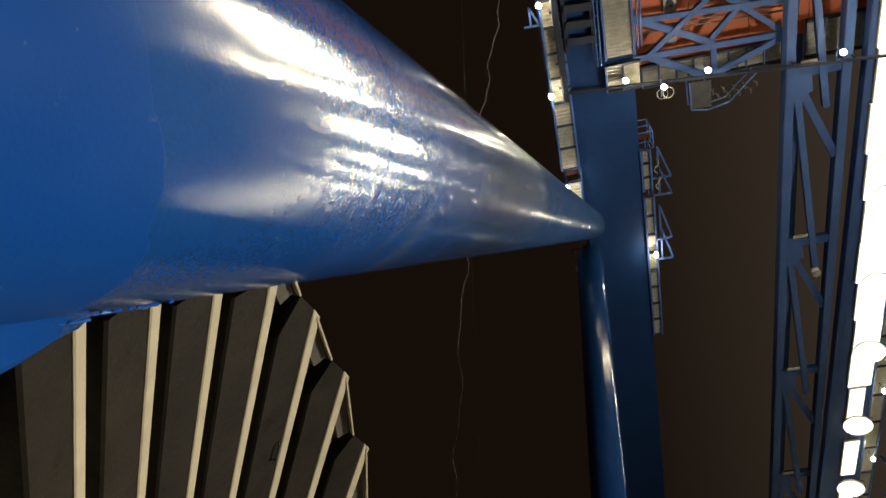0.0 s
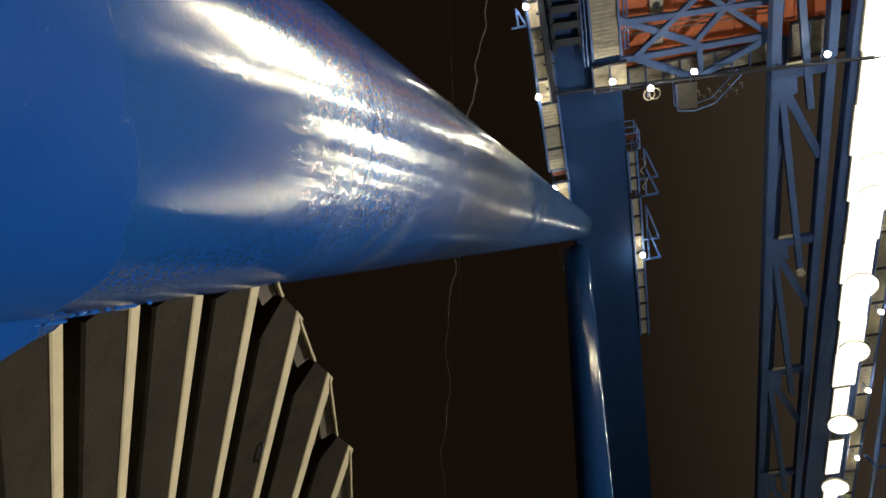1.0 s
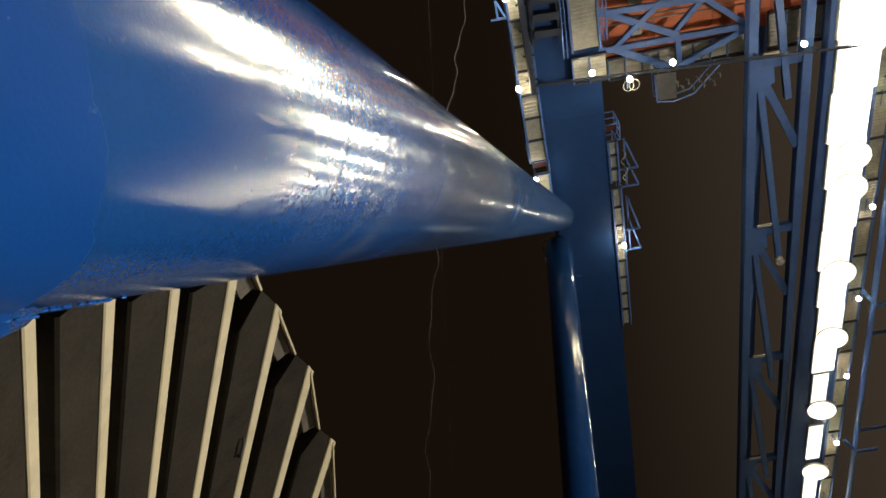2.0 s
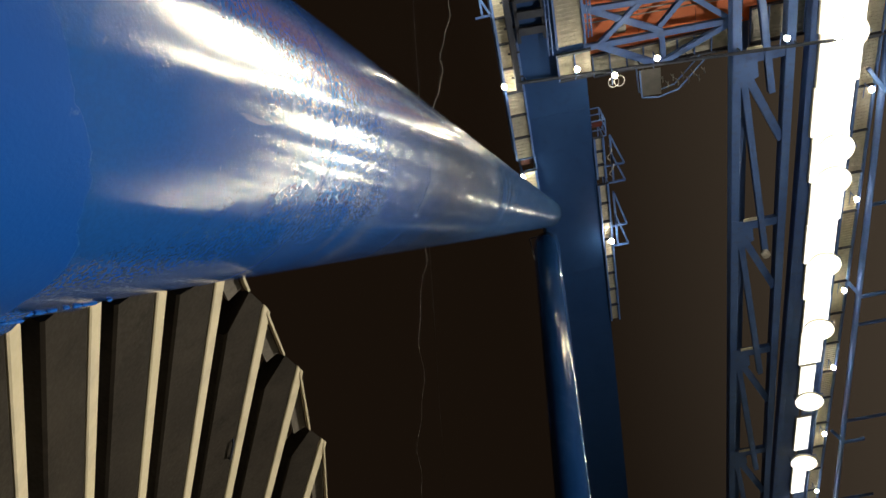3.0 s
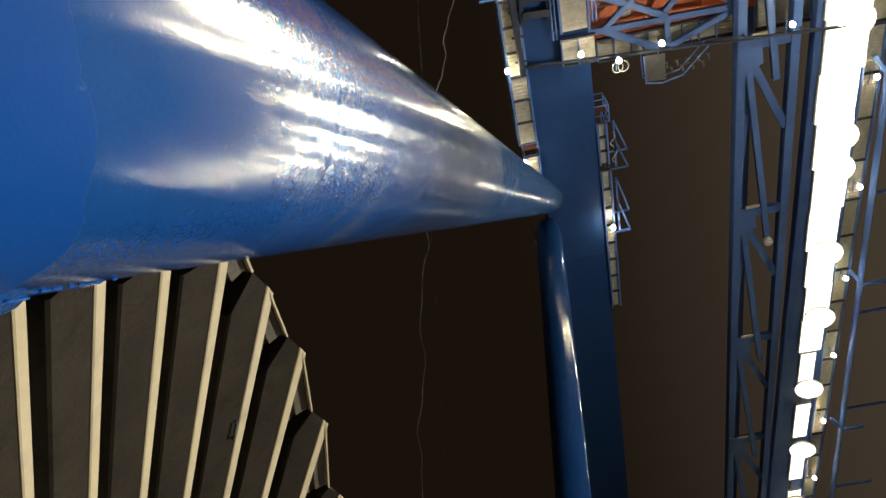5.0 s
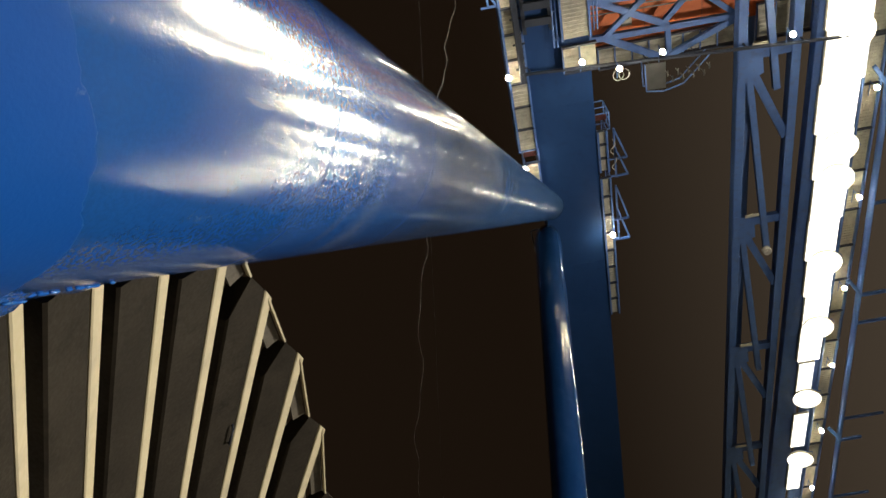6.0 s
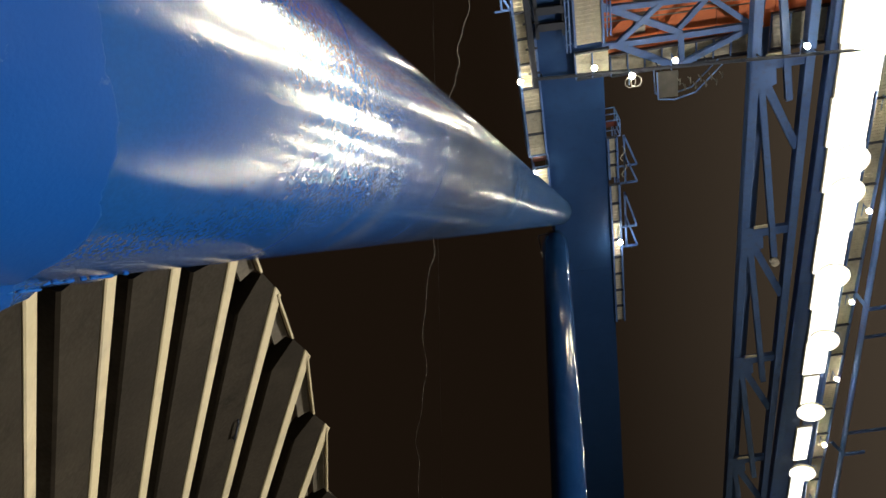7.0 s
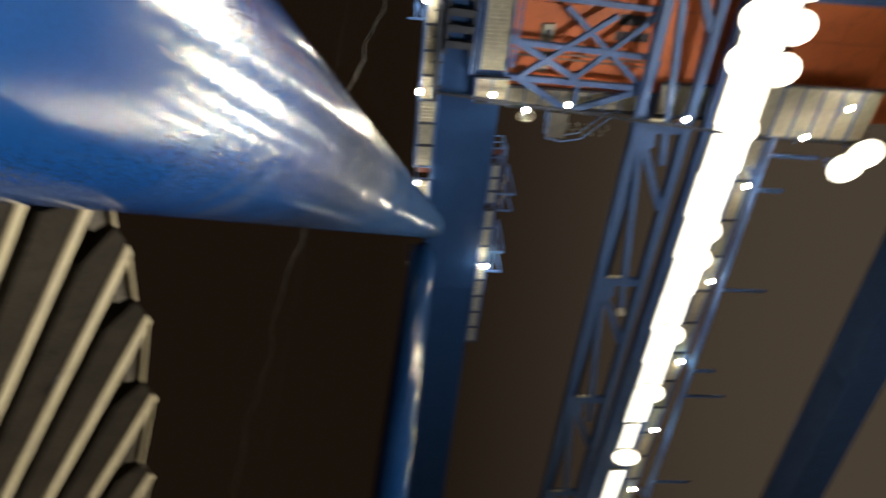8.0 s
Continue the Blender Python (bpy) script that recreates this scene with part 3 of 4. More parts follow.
NODES = [14.0 + 8.2 * k for k in range(-3, 6)]
truss = thing("truss_boom", PT(10.7, NODES[0]), "faded blue lattice boom of box chords and diagonals", "crane boom")
for v, w in ((10.64, 0.36), (12.75, 0.36)):
    bm = B()
    beam(bm, PT(v, -14, H + 0.25), PT(v, 62, H + 0.25), w, 0.5, bevel=0.02)
    part("chord", bm, STEEL_BLUE, truss)
bm = B()
beam(bm, PT(11.9, -14, H + 3.0), PT(11.9, 62, H + 3.0), 0.5, 0.5, bevel=0.02)
part("top_chord", bm, STEEL_BLUE, truss)
for a, b in zip(NODES, NODES[1:]):
    for (p, q), w in (((PT(10.9, a + 0.3, H + 0.2), PT(12.6, a + 4.0, H + 0.2)), 0.32), ((PT(10.9, a + 0.6, H + 0.1), PT(12.1, b + 1.7, H + 0.15)), 0.27),
                      ((PT(10.7, a, H + 0.4), PT(11.85, a + 4.1, H + 2.8)), 0.22), ((PT(10.7, b, H + 0.4), PT(11.95, a + 4.1, H + 2.8)), 0.22)):
        bm = B()
        i_beam(bm, p, q, w, 0.22)
        part("diagonal", bm, STEEL_BLUE, truss)
    bm = B()
    beam(bm, PT(10.9, a, H + 0.2), PT(12.6, a, H + 0.2), 0.4, 0.25)
    part("strut", bm, STEEL_BLUE, truss)
    bm = B()
    plate(bm, [PT(10.5, a - 0.5, H - 0.03), PT(11.4, a - 0.25, H - 0.03), PT(11.5, a + 0.8, H - 0.03), PT(10.5, a + 1.3, H - 0.03)], UP, 0.025)
    part("gusset_plate", bm, STEEL_BLUE, truss)
    bm = B()
    beam(bm, PT(11.0, a - 0.45, H - 0.05), PT(11.6, a - 0.45, H - 0.05), 0.14, 0.06)
    part("step_plate", bm, GALV, truss, "pale galvanised step plate")
bm = B()
rod(bm, PT(12.05, 23.9, H - 0.2), PT(12.05, 23.9, H + 0.08), 0.19, 14)
rod(bm, PT(12.05, 23.9, H - 0.26), PT(12.05, 23.9, H - 0.18), 0.08, 10)
tagged(part("junction_box", bm, CABLE), "round pale junction box under the truss boom", "junction box")

# lateral bracing under the orange house
brace = thing("lateral_bracing", P(5.4, 12, H + 0.7), "faded blue lattice bracing between girder and truss boom", "bracing")
for k, ((v0, u0), (v1, u1), w) in enumerate((((5.5, 12.35), (9.0, 9.6), 0.2), ((4.9, 10.85), (10.7, 11.2), 0.22), ((4.9, 10.7), (8.0, 12.35), 0.24), ((4.9, 12.36), (10.7, 12.52), 0.24),
                              ((8.0, 13.65), (11.1, 12.45), 0.24), ((7.0, 9.4), (10.9, 12.7), 0.2), ((7.77, 12.3), (10.6, 9.5), 0.2), ((5.5, 12.4), (7.6, 13.6), 0.26),
                              ((4.9, 9.0), (10.7, 9.3), 0.22), ((4.9, 7.2), (8.0, 9.1), 0.2), ((8.0, 9.1), (10.7, 7.2), 0.2), ((8.0, 12.4), (8.05, 13.6), 0.2))):
    bm = B()
    i_beam(bm, P(v0, u0, 30.3 + 0.009 * k), P(v1, u1, 30.3 + 0.009 * k), w, 0.2)
    part("brace_bar", bm, STEEL_BLUE, brace)
for u in (11.35, 11.55):
    bm = B()
    rod(bm, P(5.0, u, 30.7), P(11, u + 0.25, 30.7), 0.03, 8)
    part("conduit", bm, BRONZE, brace, "thin bright conduit")

# ---------------------------------------------------------------- orange houses


def house(label, v0, v1, u0, u1, z0, z1, material, group):
    h = thing("machinery_house", P(v0, u0, z0), label, "machinery house", group)
    nv, nu = round((v1 - v0) / 2.2), round((u1 - u0) / 3.2)
    dv, du = (v1 - v0) / nv, (u1 - u0) / nu
    for i in range(nv):
        for j in range(nu):
            bm = B()
            a, b = v0 + i * dv + 0.012, v0 + (i + 1) * dv - 0.012
            c, d = u0 + j * du + 0.012, u0 + (j + 1) * du - 0.012
            plate(bm, [P(a, c, z0), P(b, c, z0), P(b, d, z0), P(a, d, z0)], UP, 0.05)
            part("floor_panel", bm, material, h)
    bm = B()
    plate(bm, [P(v0, u0, z0 + 0.055), P(v1, u0, z0 + 0.055), P(v1, u1, z0 + 0.055), P(v0, u1, z0 + 0.055)], UP, 0.05)
    part("subfloor", bm, DARK, h)
    for a, b in (((v0, u0), (v1, u0)), ((v1, u0), (v1, u1)), ((v1, u1), (v0, u1)), ((v0, u1), (v0, u0))):
        bm = B()
        beam(bm, P(*a, (z0 + z1) / 2 + 0.06), P(*b, (z0 + z1) / 2 + 0.06), 0.1, z1 - z0 - 0.1)
        part("wall", bm, material, h)
    bm = B()
    plate(bm, [P(v0 - 0.2, u0 - 0.2, z1), P(v1 + 0.2, u0 - 0.2, z1), P(v1 + 0.2, u1 + 0.2, z1), P(v0 - 0.2, u1 + 0.2, z1)], UP, 0.12)
    part("roof", bm, material, h)
    return h


def louvre(parent, v0, v1, u0, u1, z):
    """A framed vent with slats, let into the floor of the house."""
    bm = B()
    for a, b in (((v0, u0), (v1, u0)), ((v1, u0), (v1, u1)), ((v1, u1), (v0, u1)), ((v0, u1), (v0, u0))):
        beam(bm, P(*a, z - 0.02), P(*b, z - 0.02), 0.06, 0.05)
    vent = part("vent", bm, ORANGE, parent)
    # no real opening: a flat dark plate paints the shade behind the slats
    bm = B()
    plate(bm, [P(v0, u0, z - 0.008), P(v1, u0, z - 0.008), P(v1, u1, z - 0.008), P(v0, u1, z - 0.008)], UP, 0.006)
    part("backing", bm, DARK, vent, "dark plate standing in for the shade inside the vent")
    n = 5
    for i in range(n):
        u = u0 + (u1 - u0) * (i + 0.5) / n
        bm = B()
        beam(bm, P(v0, u, z - 0.02), P(v1, u, z - 0.02), 0.025, 0.02)
        part("slat", bm, RED, vent)


hs = house("orange steel machinery house on the girders, seen from below", 5.05, 14.2, -1.0, 13.1, 31.25, 35.0, ORANGE, "machinery houses")
louvre(hs, 9.35, 10.75, 9.8, 10.3, 31.25)
louvre(hs, 9.35, 10.8, 10.5, 10.95, 31.25)
for (v0, u0, v1, u1), name in (((6.35, 10.4, 6.85, 11.1), "hatch_box"), ((6.4, 11.6, 6.8, 12.4), "hatch_box")):
    bm = B()
    plate(bm, [P(v0, u0, 31.1), P(v1, u0, 31.1), P(v1, u1, 31.1), P(v0, u1, 31.1)], UP, 0.147)
    ob = part(name, bm, GALV, hs, "pale grey box under the floor")
    bm = B()
    rod(bm, P((v0 + v1) / 2, (u0 + u1) / 2, 31.04), P((v0 + v1) / 2, (u0 + u1) / 2, 31.1), 0.13, 14)
    part("port", bm, DARK, ob)
house("red-orange steel electrical house on the girders, seen from below", 16.9, 25.0, 0.0, 13.9, 31.25, 34.5, ORANGE, "machinery houses")
for v0, v1, u0, u1 in ((5.05, 25.0, 2.0, 2.6), (5.05, 25.0, 8.2, 8.7)):
    bm = B()
    i_beam(bm, P(4.85, (u0 + u1) / 2, 31.04), P(v1, (u0 + u1) / 2, 31.04), 0.5, 0.4)
    tagged(part("floor_beam", bm, STEEL_BLUE), "blue cross beam under the machinery houses", "beam", "floor beams")

# ---------------------------------------------------------------- lamp boom
boom = thing("lamp_boom", P(14.6, -14, H + 0.3), "blue boom carrying a row of floodlights", "crane boom")
for v, w in ((13.75, 0.3), (15.45, 0.3)):
    bm = B()
    beam(bm, P(v, -14, H + 0.45), P(v, 62, H + 0.45), w, 0.5, bevel=0.02)
    part("chord", bm, STEEL_BLUE, boom)
for v in (14.25, 15.35):
    bm = B()
    beam(bm, P(v, -14, H + 0.27), P(v, 62, H + 0.27), 0.9, 0.12)
    part("lamp_rail", bm, STEEL_BLUE, boom)
for k in range(18):
    u = -12 + 4.2 * k
    bm = B()
    beam(bm, P(13.9, u, H + 0.45), P(15.3, u, H + 0.45), 0.2, 0.2)
    part("strut", bm, STEEL_BLUE, boom)
walkway("walkway", "galvanised grating walkway with rails beside the floodlights", 15.6, 16.4, 14.2, 60.0, H + 0.15, 2.1, 16.38, "girder walkways")
platform("galvanised grating deck beside the orange houses", 15.5, 20.6, 11.7, 14.1, H + 0.1, 0.85)

flood = thing("floodlight", P(14.6, 0, H), "lit floodlight with a round glowing face under the boom", "floodlight", "floodlights")
flood.location = (0, 0, 0)
FACE = 0.70


def disc_ring(r0, r1, z0, z1, n=28):
    """A turned ring that faces down, from radius r0 at z0 to r1 at z1."""
    bm = B()
    a = [bm.verts.new((r1 * math.cos(k), r1 * math.sin(k), z1)) for k in (2 * math.pi * i / n for i in range(n))]
    if r0 <= 0:
        bm.faces.new(a[::-1])
        return bm
    b = [bm.verts.new((r0 * math.cos(k), r0 * math.sin(k), z0)) for k in (2 * math.pi * i / n for i in range(n))]
    for i in range(n):
        bm.faces.new((a[i], b[i], b[(i + 1) % n], a[(i + 1) % n])).smooth = True
    return bm


bm = B()
lathe(bm, Vector((0, 0, 0)), UP, Vector((1, 0, 0)), [(0.0, FACE - 0.004), (0.02, FACE), (0.14, FACE - 0.02), (0.34, 0.45), (0.42, 0.2)], 28)
part("housing", bm, GALV, flood)
part("lens", disc_ring(0, 0.52, 0, -0.010), LENS, flood, "glowing lens")
# two glowing rings imitate the soft glare that fades out round the lens
part("inner_glare_ring", disc_ring(0.52, 0.62, -0.010, -0.012), GLARE_INNER, flood, "glowing ring imitating glare round the lens")
part("outer_glare_ring", disc_ring(0.62, FACE, -0.012, -0.008), GLARE_OUTER, flood, "dimmer outer ring imitating glare round the lens")
for x in (-1, 1):
    bm = B()
    beam(bm, Vector((x * FACE * 1.1, 0, 0.05)), Vector((x * FACE * 1.1, 0, 0.62)), 0.05, 0.02)
    part("yoke_arm", bm, STEEL_BLUE, flood)
bm = B()
beam(bm, Vector((-FACE * 1.12, 0, 0.62)), Vector((FACE * 1.12, 0, 0.62)), 0.06, 0.03)
part("yoke_bar", bm, STEEL_BLUE, flood)


def lamp_drift(u):
    """How far the far lamps hang outwards of the line of the near ones."""
    return 0.018 * max(0.0, u - 18)


def flood_pose(v, u, tilt_v=14, z=H - 0.42):
    return Matrix.Translation(P(v + lamp_drift(u), u, z)) @ Matrix.Rotation(-AZ, 4, "Z") @ Matrix.Rotation(radians(tilt_v), 4, "Y")


SPOTS = [(14.0, 7.2), (15.6, 7.5), (14.0, 8.9), (15.6, 9.2), (14.0, 10.6), (15.6, 10.9), (14.8, 13.6), (14.8, 18.7), (14.8, 20.3),
         (14.75, 25.0), (14.75, 29.2), (14.6, 34.5), (14.6, 39.8), (14.6, 45.2), (14.6, 51.0), (14.6, 57.0)]
flood.matrix_basis = flood_pose(*SPOTS[0])
for v, u in SPOTS[1:]:
    copy_thing(flood, flood_pose(v, u))
for v, u in ((19.9, 15.0), (20.5, 14.3)):
    copy_thing(flood, flood_pose(v, u, 10, H - 0.55))

# long glowing strips added between the floodlights to stand in for their glare


def glare_strip(v, u0, u1, w):
    st = thing("glare_strip", P(v, u0, H + 0.1), "long glowing strip under the boom, added to imitate lamp glare", "strip light", "strip lights")
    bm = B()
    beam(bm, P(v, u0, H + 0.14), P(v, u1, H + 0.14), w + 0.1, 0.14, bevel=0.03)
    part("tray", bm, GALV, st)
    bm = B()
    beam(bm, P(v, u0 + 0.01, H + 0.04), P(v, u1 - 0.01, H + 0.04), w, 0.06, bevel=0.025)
    part("glow_face", bm, GLARE_GLOW, st, "glowing face imitating lamp glare")


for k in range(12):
    glare_strip(14.75 + 0.06 * math.sin(k * 2.1) + lamp_drift(5.5 + 2.3 * k), 4.4 + 2.3 * k, 4.4 + 2.3 * k + 2.28, 2.0 - 0.08 * k)
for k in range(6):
    glare_strip(14.6 + lamp_drift(33.6 + 4.1 * k), 32.2 + 4.1 * k, 35.0 + 4.1 * k, 0.75)

# ---------------------------------------------------------------- walkway bulbs


def bulb_lamp(label):
    lamp = thing("walkway_lamp", Vector(), label, "lamp", "walkway lamps")
    bm = B()
    rod(bm, Vector((0, 0, 0.08)), Vector((0, 0, 0.20)), 0.10, 14, 0.05)
    part("housing", bm, GALV, lamp)
    bm = B()
    rod(bm, Vector((0, 0, 0.2)), Vector((0, 0, 0.6)), 0.02, 8)
    rod(bm, Vector((0, -0.05, 0.56)), Vector((0.13, 0.62, 0.56)), 0.02, 8)
    part("stem", bm, STEEL_BLUE, lamp)
    bm = B()
    bmesh.ops.create_uvsphere(bm, u_segments=16, v_segments=10, radius=0.10)
    part("bulb", bm, BULB_GLOW, lamp, "glowing bulb")
    return lamp


bulb = bulb_lamp("small glowing lamp on a stem under the crane walkway")
BULBS = [(4.31, 12.42, H - 1.0), (5.70, 12.98, H - 1.0), (7.32, 12.65, H - 1.0), (12.16, 12.97, H - 1.0), (1.545, 12.73, H - 0.45), (5.11, 21.13, H - 0.45), (1.67, 16.95, H - 0.4), (1.545, 9.16, H - 0.45), (17.6, 13.7, H - 0.5), (19.0, 12.3, H - 0.5)] + [(15.95, 16.2 + 5.3 * k, H - 0.45) for k in range(7)]
bulb.matrix_basis = Matrix.Translation(P(*BULBS[0]))
for k, (v, u, z) in enumerate(BULBS[1:]):
    copy_thing(bulb, Matrix.Translation(P(v, u, z)))

coil = thing("cable_coil", P(5.85, 13.4, H - 0.7), "two loops of pale cable hung below a walkway lamp", "cable")
for k, dv in enumerate((-0.12, 0.1)):
    bm = B()
    for i in range(16):
        a0, a1 = 2 * math.pi * i / 16, 2 * math.pi * (i + 1) / 16
        c0 = P(5.78 + dv, 13.3, H - 0.85)
        rod(bm, c0 + V * 0.2 * math.cos(a0) + U * 0.22 * math.sin(a0), c0 + V * 0.2 * math.cos(a1) + U * 0.22 * math.sin(a1), 0.011, 6)
    part("loop", bm, CABLE, coil)
bm = B()
rod(bm, P(5.78, 13.1, H - 0.85), P(5.78, 13.02, H - 0.42), 0.02, 8)
part("tie", bm, CABLE, coil)

# lighting tower on the quay
TOWER = Vector((21, 8, 0))
mast = thing("lighting_tower", TOWER, "grey quay lighting tower with four lit heads", "lighting tower")
bm = B()
lathe(bm, TOWER, UP, V, [(0, 0.45), (0.06, 0.45), (0.07, 0.14), (4.4, 0.10)], 20)
part("pole", bm, BRONZE, mast)
bm = B()
beam(bm, TOWER + Vector((-0.3, -1.3, 4.4)), TOWER + Vector((0.3, 1.3, 4.4)), 0.12, 0.12)
part("crossarm", bm, BRONZE, mast)
for k in (-0.9, -0.3, 0.3, 0.9):
    head = Matrix.Translation(TOWER + Vector((-0.15 + k * 0.15, k, 4.4))) @ look((0, 0, 0), (-22, -4, 3.0))
    bm = B()
    beam(bm, Vector((0, 0, 0.02)), Vector((0, 0, 0.22)), 0.56, 0.90)
    bm.transform(head)
    lh = part("lamp_head", bm, DARK, mast)
    bm = B()
    vs = [bm.verts.new((x, y, 0.0)) for x, y in ((-0.26, -0.42), (0.26, -0.42), (0.26, 0.42), (-0.26, 0.42))]
    bm.faces.new(vs[::-1])
    bm.transform(head)
    part("lens", bm, MAST_LENS, lh, "glowing lens")

# ---------------------------------------------------------------- service pipe and outer girder beyond the lamps
pipe = thing("service_pipe", P(16.9, 14, H + 0.2), "blue service pipe on bent brackets beside the lamp boom", "pipe")
bm = B()
rod(bm, P(16.6, 14, H + 0.1), P(18.0, 62, H + 0.1), 0.14, 14)
part("pipe_run", bm, STEEL_BLUE, pipe)
for k in range(5):
    u = 16.6 + 11.2 * k
    bm = B()
    v = 16.6 + 1.4 * (u - 14) / 48
    beam(bm, P(v - 0.7, u - 1.1, H + 0.05), P(v + 0.05, u, H - 0.05), 0.16, 0.12)
    beam(bm, P(v, u, H - 0.05), P(v + 1.2, u, H - 0.05), 0.16, 0.12)
    part("bracket", bm, STEEL_BLUE, pipe)
outer = thing("outer_girder", P(25, -14, H), "faded blue outer box girder beyond the lamps", "crane girder")
bm = B()
beam(bm, P(25.0, -14, H + 1.2), P(28.5, 62, H + 1.2), 1.9, 2.4, bevel=0.02)
part("box_body", bm, STEEL_BLUE, outer)
bm = B()
beam(bm, P(25.0, -14, H - 0.02), P(28.5, 62, H - 0.02), 2.15, 0.035)
part("bottom_flange", bm, STEEL_BLUE, outer)
for k in range(12):
    bm = B()
    u = 4 + 5.0 * k
    v = 25.0 + 3.5 * (u + 14) / 76 - 1.02
    plate(bm, [P(v, u, H + 0.1), P(v, u + 0.03, H + 0.1), P(v, u + 0.03, H + 2.3), P(v, u, H + 2.3)], V, 0.12)
    part("stiffener", bm, STEEL_BLUE, outer)
for k in range(7):
    bm = B()
    u = 15 + 7.5 * k
    v = 16.6 + 1.4 * (u - 14) / 48
    beam(bm, P(v, u, H + 0.22), P(v + 2.4, u, H + 0.22), 0.12, 0.12)
    tagged(part("pipe_arm", bm, STEEL_BLUE), "short blue steel arm lying across the service pipe", "bar", "pipe arms")

# ---------------------------------------------------------------- slack cable
def slack_cable(label, pts, r, waves, amp, sheath=CABLE):
    bm = B()
    n = 90
    last = None
    for i in range(n + 1):
        k = i / n
        seg = min(int(k * (len(pts) - 1)), len(pts) - 2)
        f = k * (len(pts) - 1) - seg
        p = pts[seg].lerp(pts[seg + 1], f) + V * amp * (0.25 + 1.3 * k) * (math.sin(waves * k * 6.283) + 0.5 * math.sin(waves * 2.3 * k * 6.283 + 1.0))
        if last is not None:
            rod(bm, last, p, r, 6)
        last = p
    return tagged(part("slack_cable", bm, sheath), label, "cable", "slack cables")


slack_cable("thin grey taut cable strung between the portal frames", [P(2.4, -13.8, 28), P(-3.41, 22.9, 28), P(-4.35, 28.7, 28), P(-5.48, 35.6, 28), P(-9.7, 61.9, 28)], 0.003, 4, 0.015, GREY)
slack_cable("thin pale slack cable strung between the portal frames", [P(4.9, -13.8, 28), P(0.23, 8.3, 28), P(-1.05, 12.1, 28), P(-3.35, 20, 28), P(-6.65, 34.4, 28), P(-12.6, 61.9, 28)], 0.0056, 9, 0.12)


# ---------------------------------------------------------------- low ribbed canopy beside the tube
CAN, RISE = 0.2746, 0.0266
RD = Vector((-math.sin(CAN) * math.cos(RISE), math.cos(CAN) * math.cos(RISE), math.sin(RISE)))      # along the ribs
AD = Vector((math.cos(CAN), math.sin(CAN), 0))
BD = AD.cross(RD)
EY = Vector((0, 0, 1.6))
FAR_R = 6.6


def arch(k):
    """The foot of rib k on the arched underside, with the directions across and upwards there."""
    at = EY + AD * (-0.206 + 0.1843 * k + 0.0168 * k * k) + BD * (2.4185 + 0.2801 * k - 0.0128 * k * k)
    across = (AD * (0.1843 + 0.0336 * k) + BD * (0.2801 - 0.0256 * k)).normalized()
    return at, across, across.cross(RD)


def Q(k, n, r, up=0.0):
    """A place on rib k: n across, r along, up above the underside."""
    at, across, out = arch(k)
    return at + across * n + RD * r + out * up


def tip(k):
    """Where the eave, or the cut-out round the tube, ends rib k."""
    if k < 0.5:
        return 2.05 + 0.18 * k - 0.008 * k * k
    k -= 2
    return 3.005 + 0.7115 * k + 0.1055 * k * k


canopy = thing("canopy_roof", Q(-1, 0, 2), "low arched canopy with cream-edged dark ribs, dark corrugated sheeting and a slanting eave", "canopy")


def bar(name, k, section, material, parent, label=""):
    """A long piece along rib k, cut at the eave; section rows of (across, up, cut-back at the end)."""
    bm = B()
    near = [bm.verts.new(Q(k, n, tip(k) + (cut if k > 0 else 0), u)) for n, u, cut in section]
    far_ = [bm.verts.new(Q(k, n, FAR_R, u)) for n, u, cut in section]
    m = len(section)
    for i in range(m):
        bm.faces.new((near[i], near[(i + 1) % m], far_[(i + 1) % m], far_[i]))
    bm.faces.new(near[::-1])
    bm.faces.new(far_)
    bmesh.ops.recalc_face_normals(bm, faces=bm.faces)
    return part(name, bm, material, parent, label)


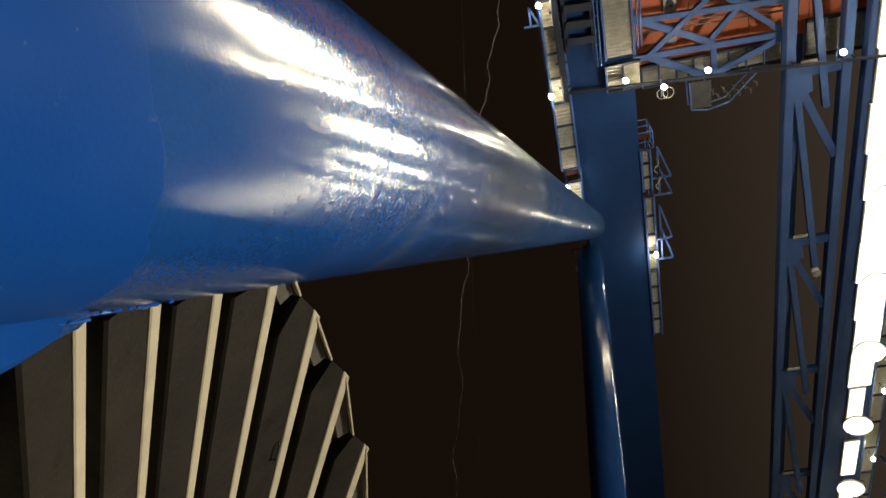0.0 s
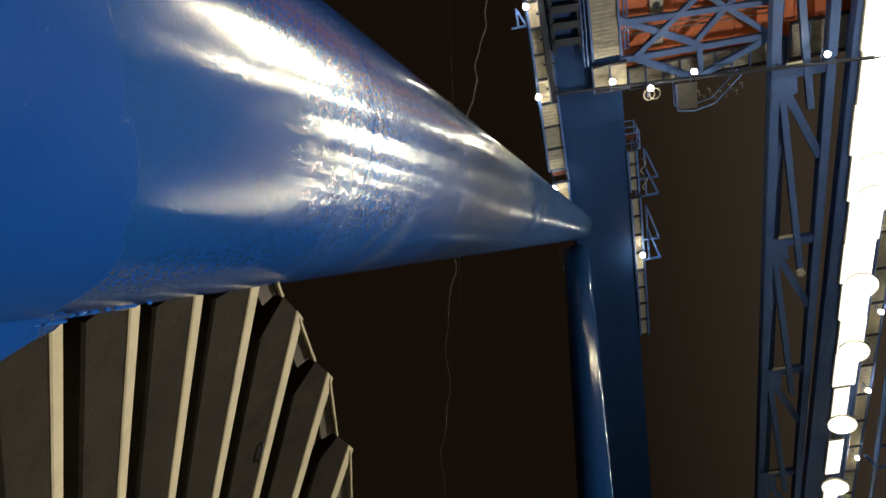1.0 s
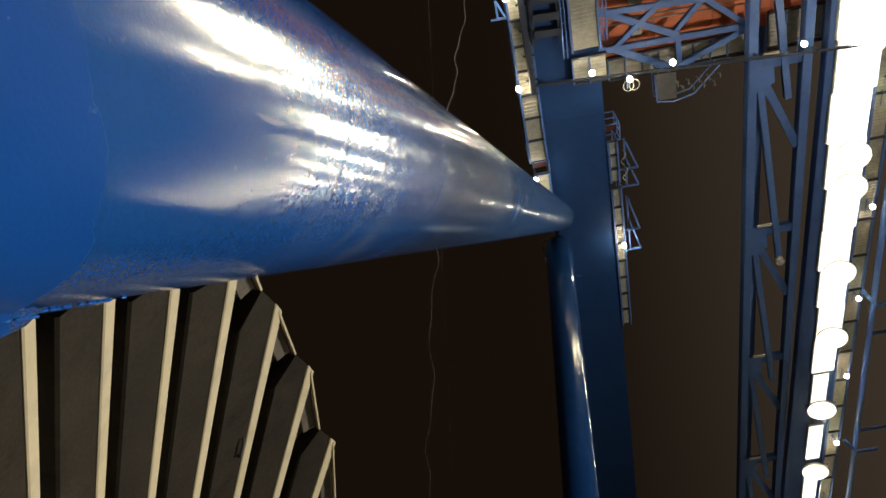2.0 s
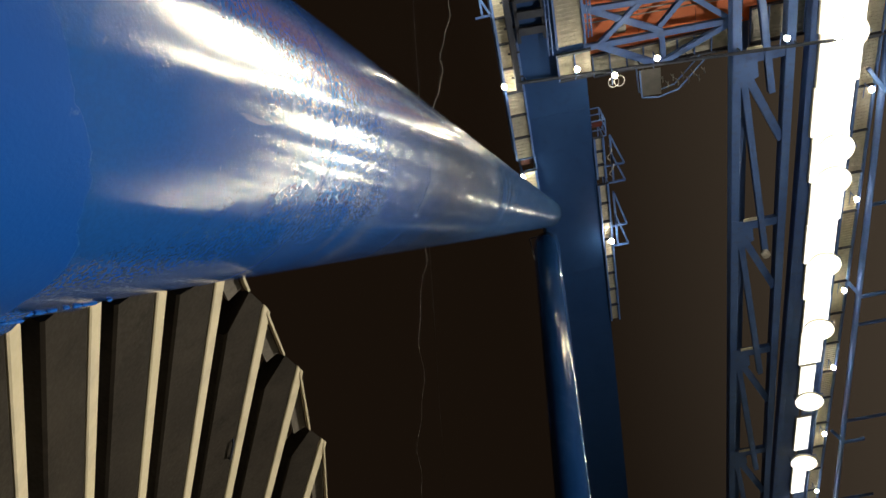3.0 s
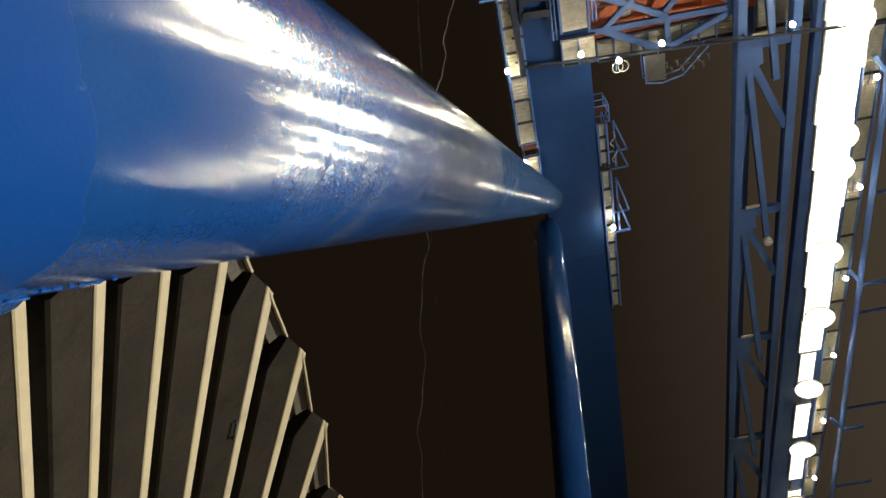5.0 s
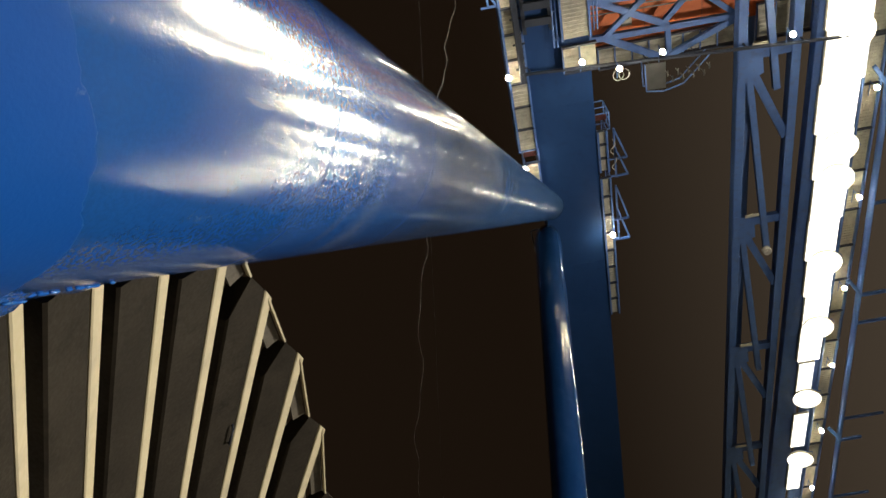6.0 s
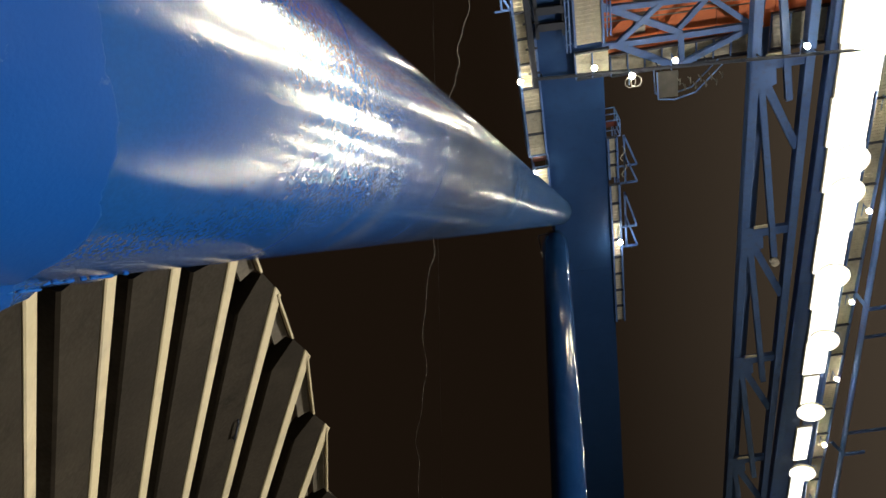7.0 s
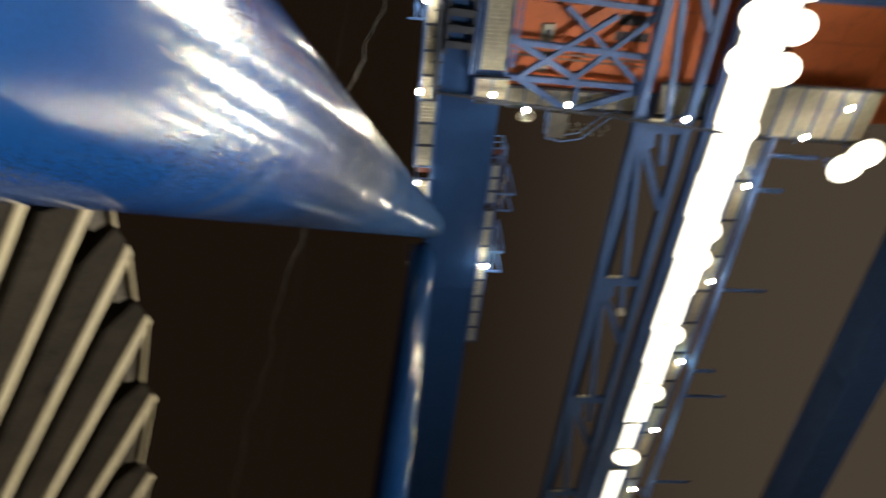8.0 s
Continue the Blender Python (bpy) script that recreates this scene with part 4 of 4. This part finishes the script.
for k in range(-5, 6):
    # broad rib faces in dark brown, the strip along each edge in cream
    rib = bar("rib", k, [(-0.200, 0.010, 0.10), (-0.190, 0.0, 0.08), (-0.102, 0.0, -0.12), (-0.006, 0.0, 0.0), (0.0, 0.006, 0.01), (0.0, 0.12, 0.07), (-0.102, 0.12, -0.04), (-0.200, 0.12, 0.16)], RIB_DARK, canopy, "dark brown rib")
    bar("edge_strip", k, [(0.003, 0.0, 0.010), (0.010, -0.004, 0.016), (0.069, 0.006, 0.10), (0.072, 0.014, 0.11), (0.003, 0.030, 0.04)], RIB, rib, "cream edge strip")
    if k < 0:
        continue
    # eave between this rib and the next: a thin cream angle, a dark board, an inner rail and a lit cleat
    t0, t1 = tip(k) + (0.08 if k else -0.15), tip(k + 1) - 0.125
    a, b = Q(k, 0.040, t0, 0.012), Q(k + 1, -0.106, t1, 0.012)
    out = arch(k + 0.5)[2]
    bm = B()
    beam(bm, a, b, 0.010, 0.028, out)
    part("eave_angle", bm, RIB, canopy, "thin cream eave angle")
    side = (b - a).normalized().cross(out)
    side = side if side.dot(RD) > 0 else -side
    bm = B()
    beam(bm, a + side * 0.050 + out * 0.035, b + side * 0.050 + out * 0.035, 0.080, 0.02, out)
    part("eave_board", bm, EAVE, canopy, "brown eave board")
    bm = B()
    beam(bm, a + side * 0.150 + out * 0.05 + (b - a) * 0.1, b + side * 0.140 + out * 0.05, 0.014, 0.05, out)
    part("eave_rail", bm, EAVE, canopy)
    c = a.lerp(b, 0.55) + side * 0.215 + out * 0.09
    bm = B()
    beam(bm, c - RD * 0.09, c + RD * 0.08, 0.05, 0.05, out, bevel=0.005)
    part("cleat", bm, EAVE, canopy, "small weathered cleat between two ribs")
# dark staple handle on one rib
bm = B()
pts = [Q(1, -0.022, 3.36, 0.004), Q(1, -0.034, 3.37, -0.02), Q(1, -0.036, 3.50, -0.02), Q(1, -0.026, 3.51, 0.004)]
for p, q in zip(pts, pts[1:]):
    rod(bm, p, q, 0.006, 8)
part("staple", bm, DARK, canopy, "small dark steel staple")
# corrugated sheeting above the ribs
bm = B()
cols = [-5.6 + 0.2 * j for j in range(57)]
last = None
for i in range(0, 560):
    row = []
    for k in cols:
        start = tip(k + 0.5) + 0.22
        rr = max(start, 1.75 + i * 0.0087)
        row.append(bm.verts.new(Q(k, 0, rr, 0.131 + 0.009 * math.sin(i * 1.05))))
    if last:
        for x in range(len(cols) - 1):
            bm.faces.new((last[x], last[x + 1], row[x + 1], row[x]))
    last = row
part("roof_sheet", bm, DECK, canopy, "dark corrugated roof sheeting")
rail = [Q(-5.5 + 0.5 * j, 0, 6.2, -0.09) for j in range(23)]
bm = B()
for p, q in zip(rail, rail[1:]):
    beam(bm, p, q, 0.18, 0.16)
part("rafter", bm, RIB, canopy)
for k in (-5, -1.6, 2.0, 5.2):
    bm = B()
    top = Q(k, 0, 6.2, -0.16)
    beam(bm, Vector((top.x, top.y, 0)), top, 0.16, 0.16, V, bevel=0.01)
    part("post", bm, WALL, canopy, "plain square post")
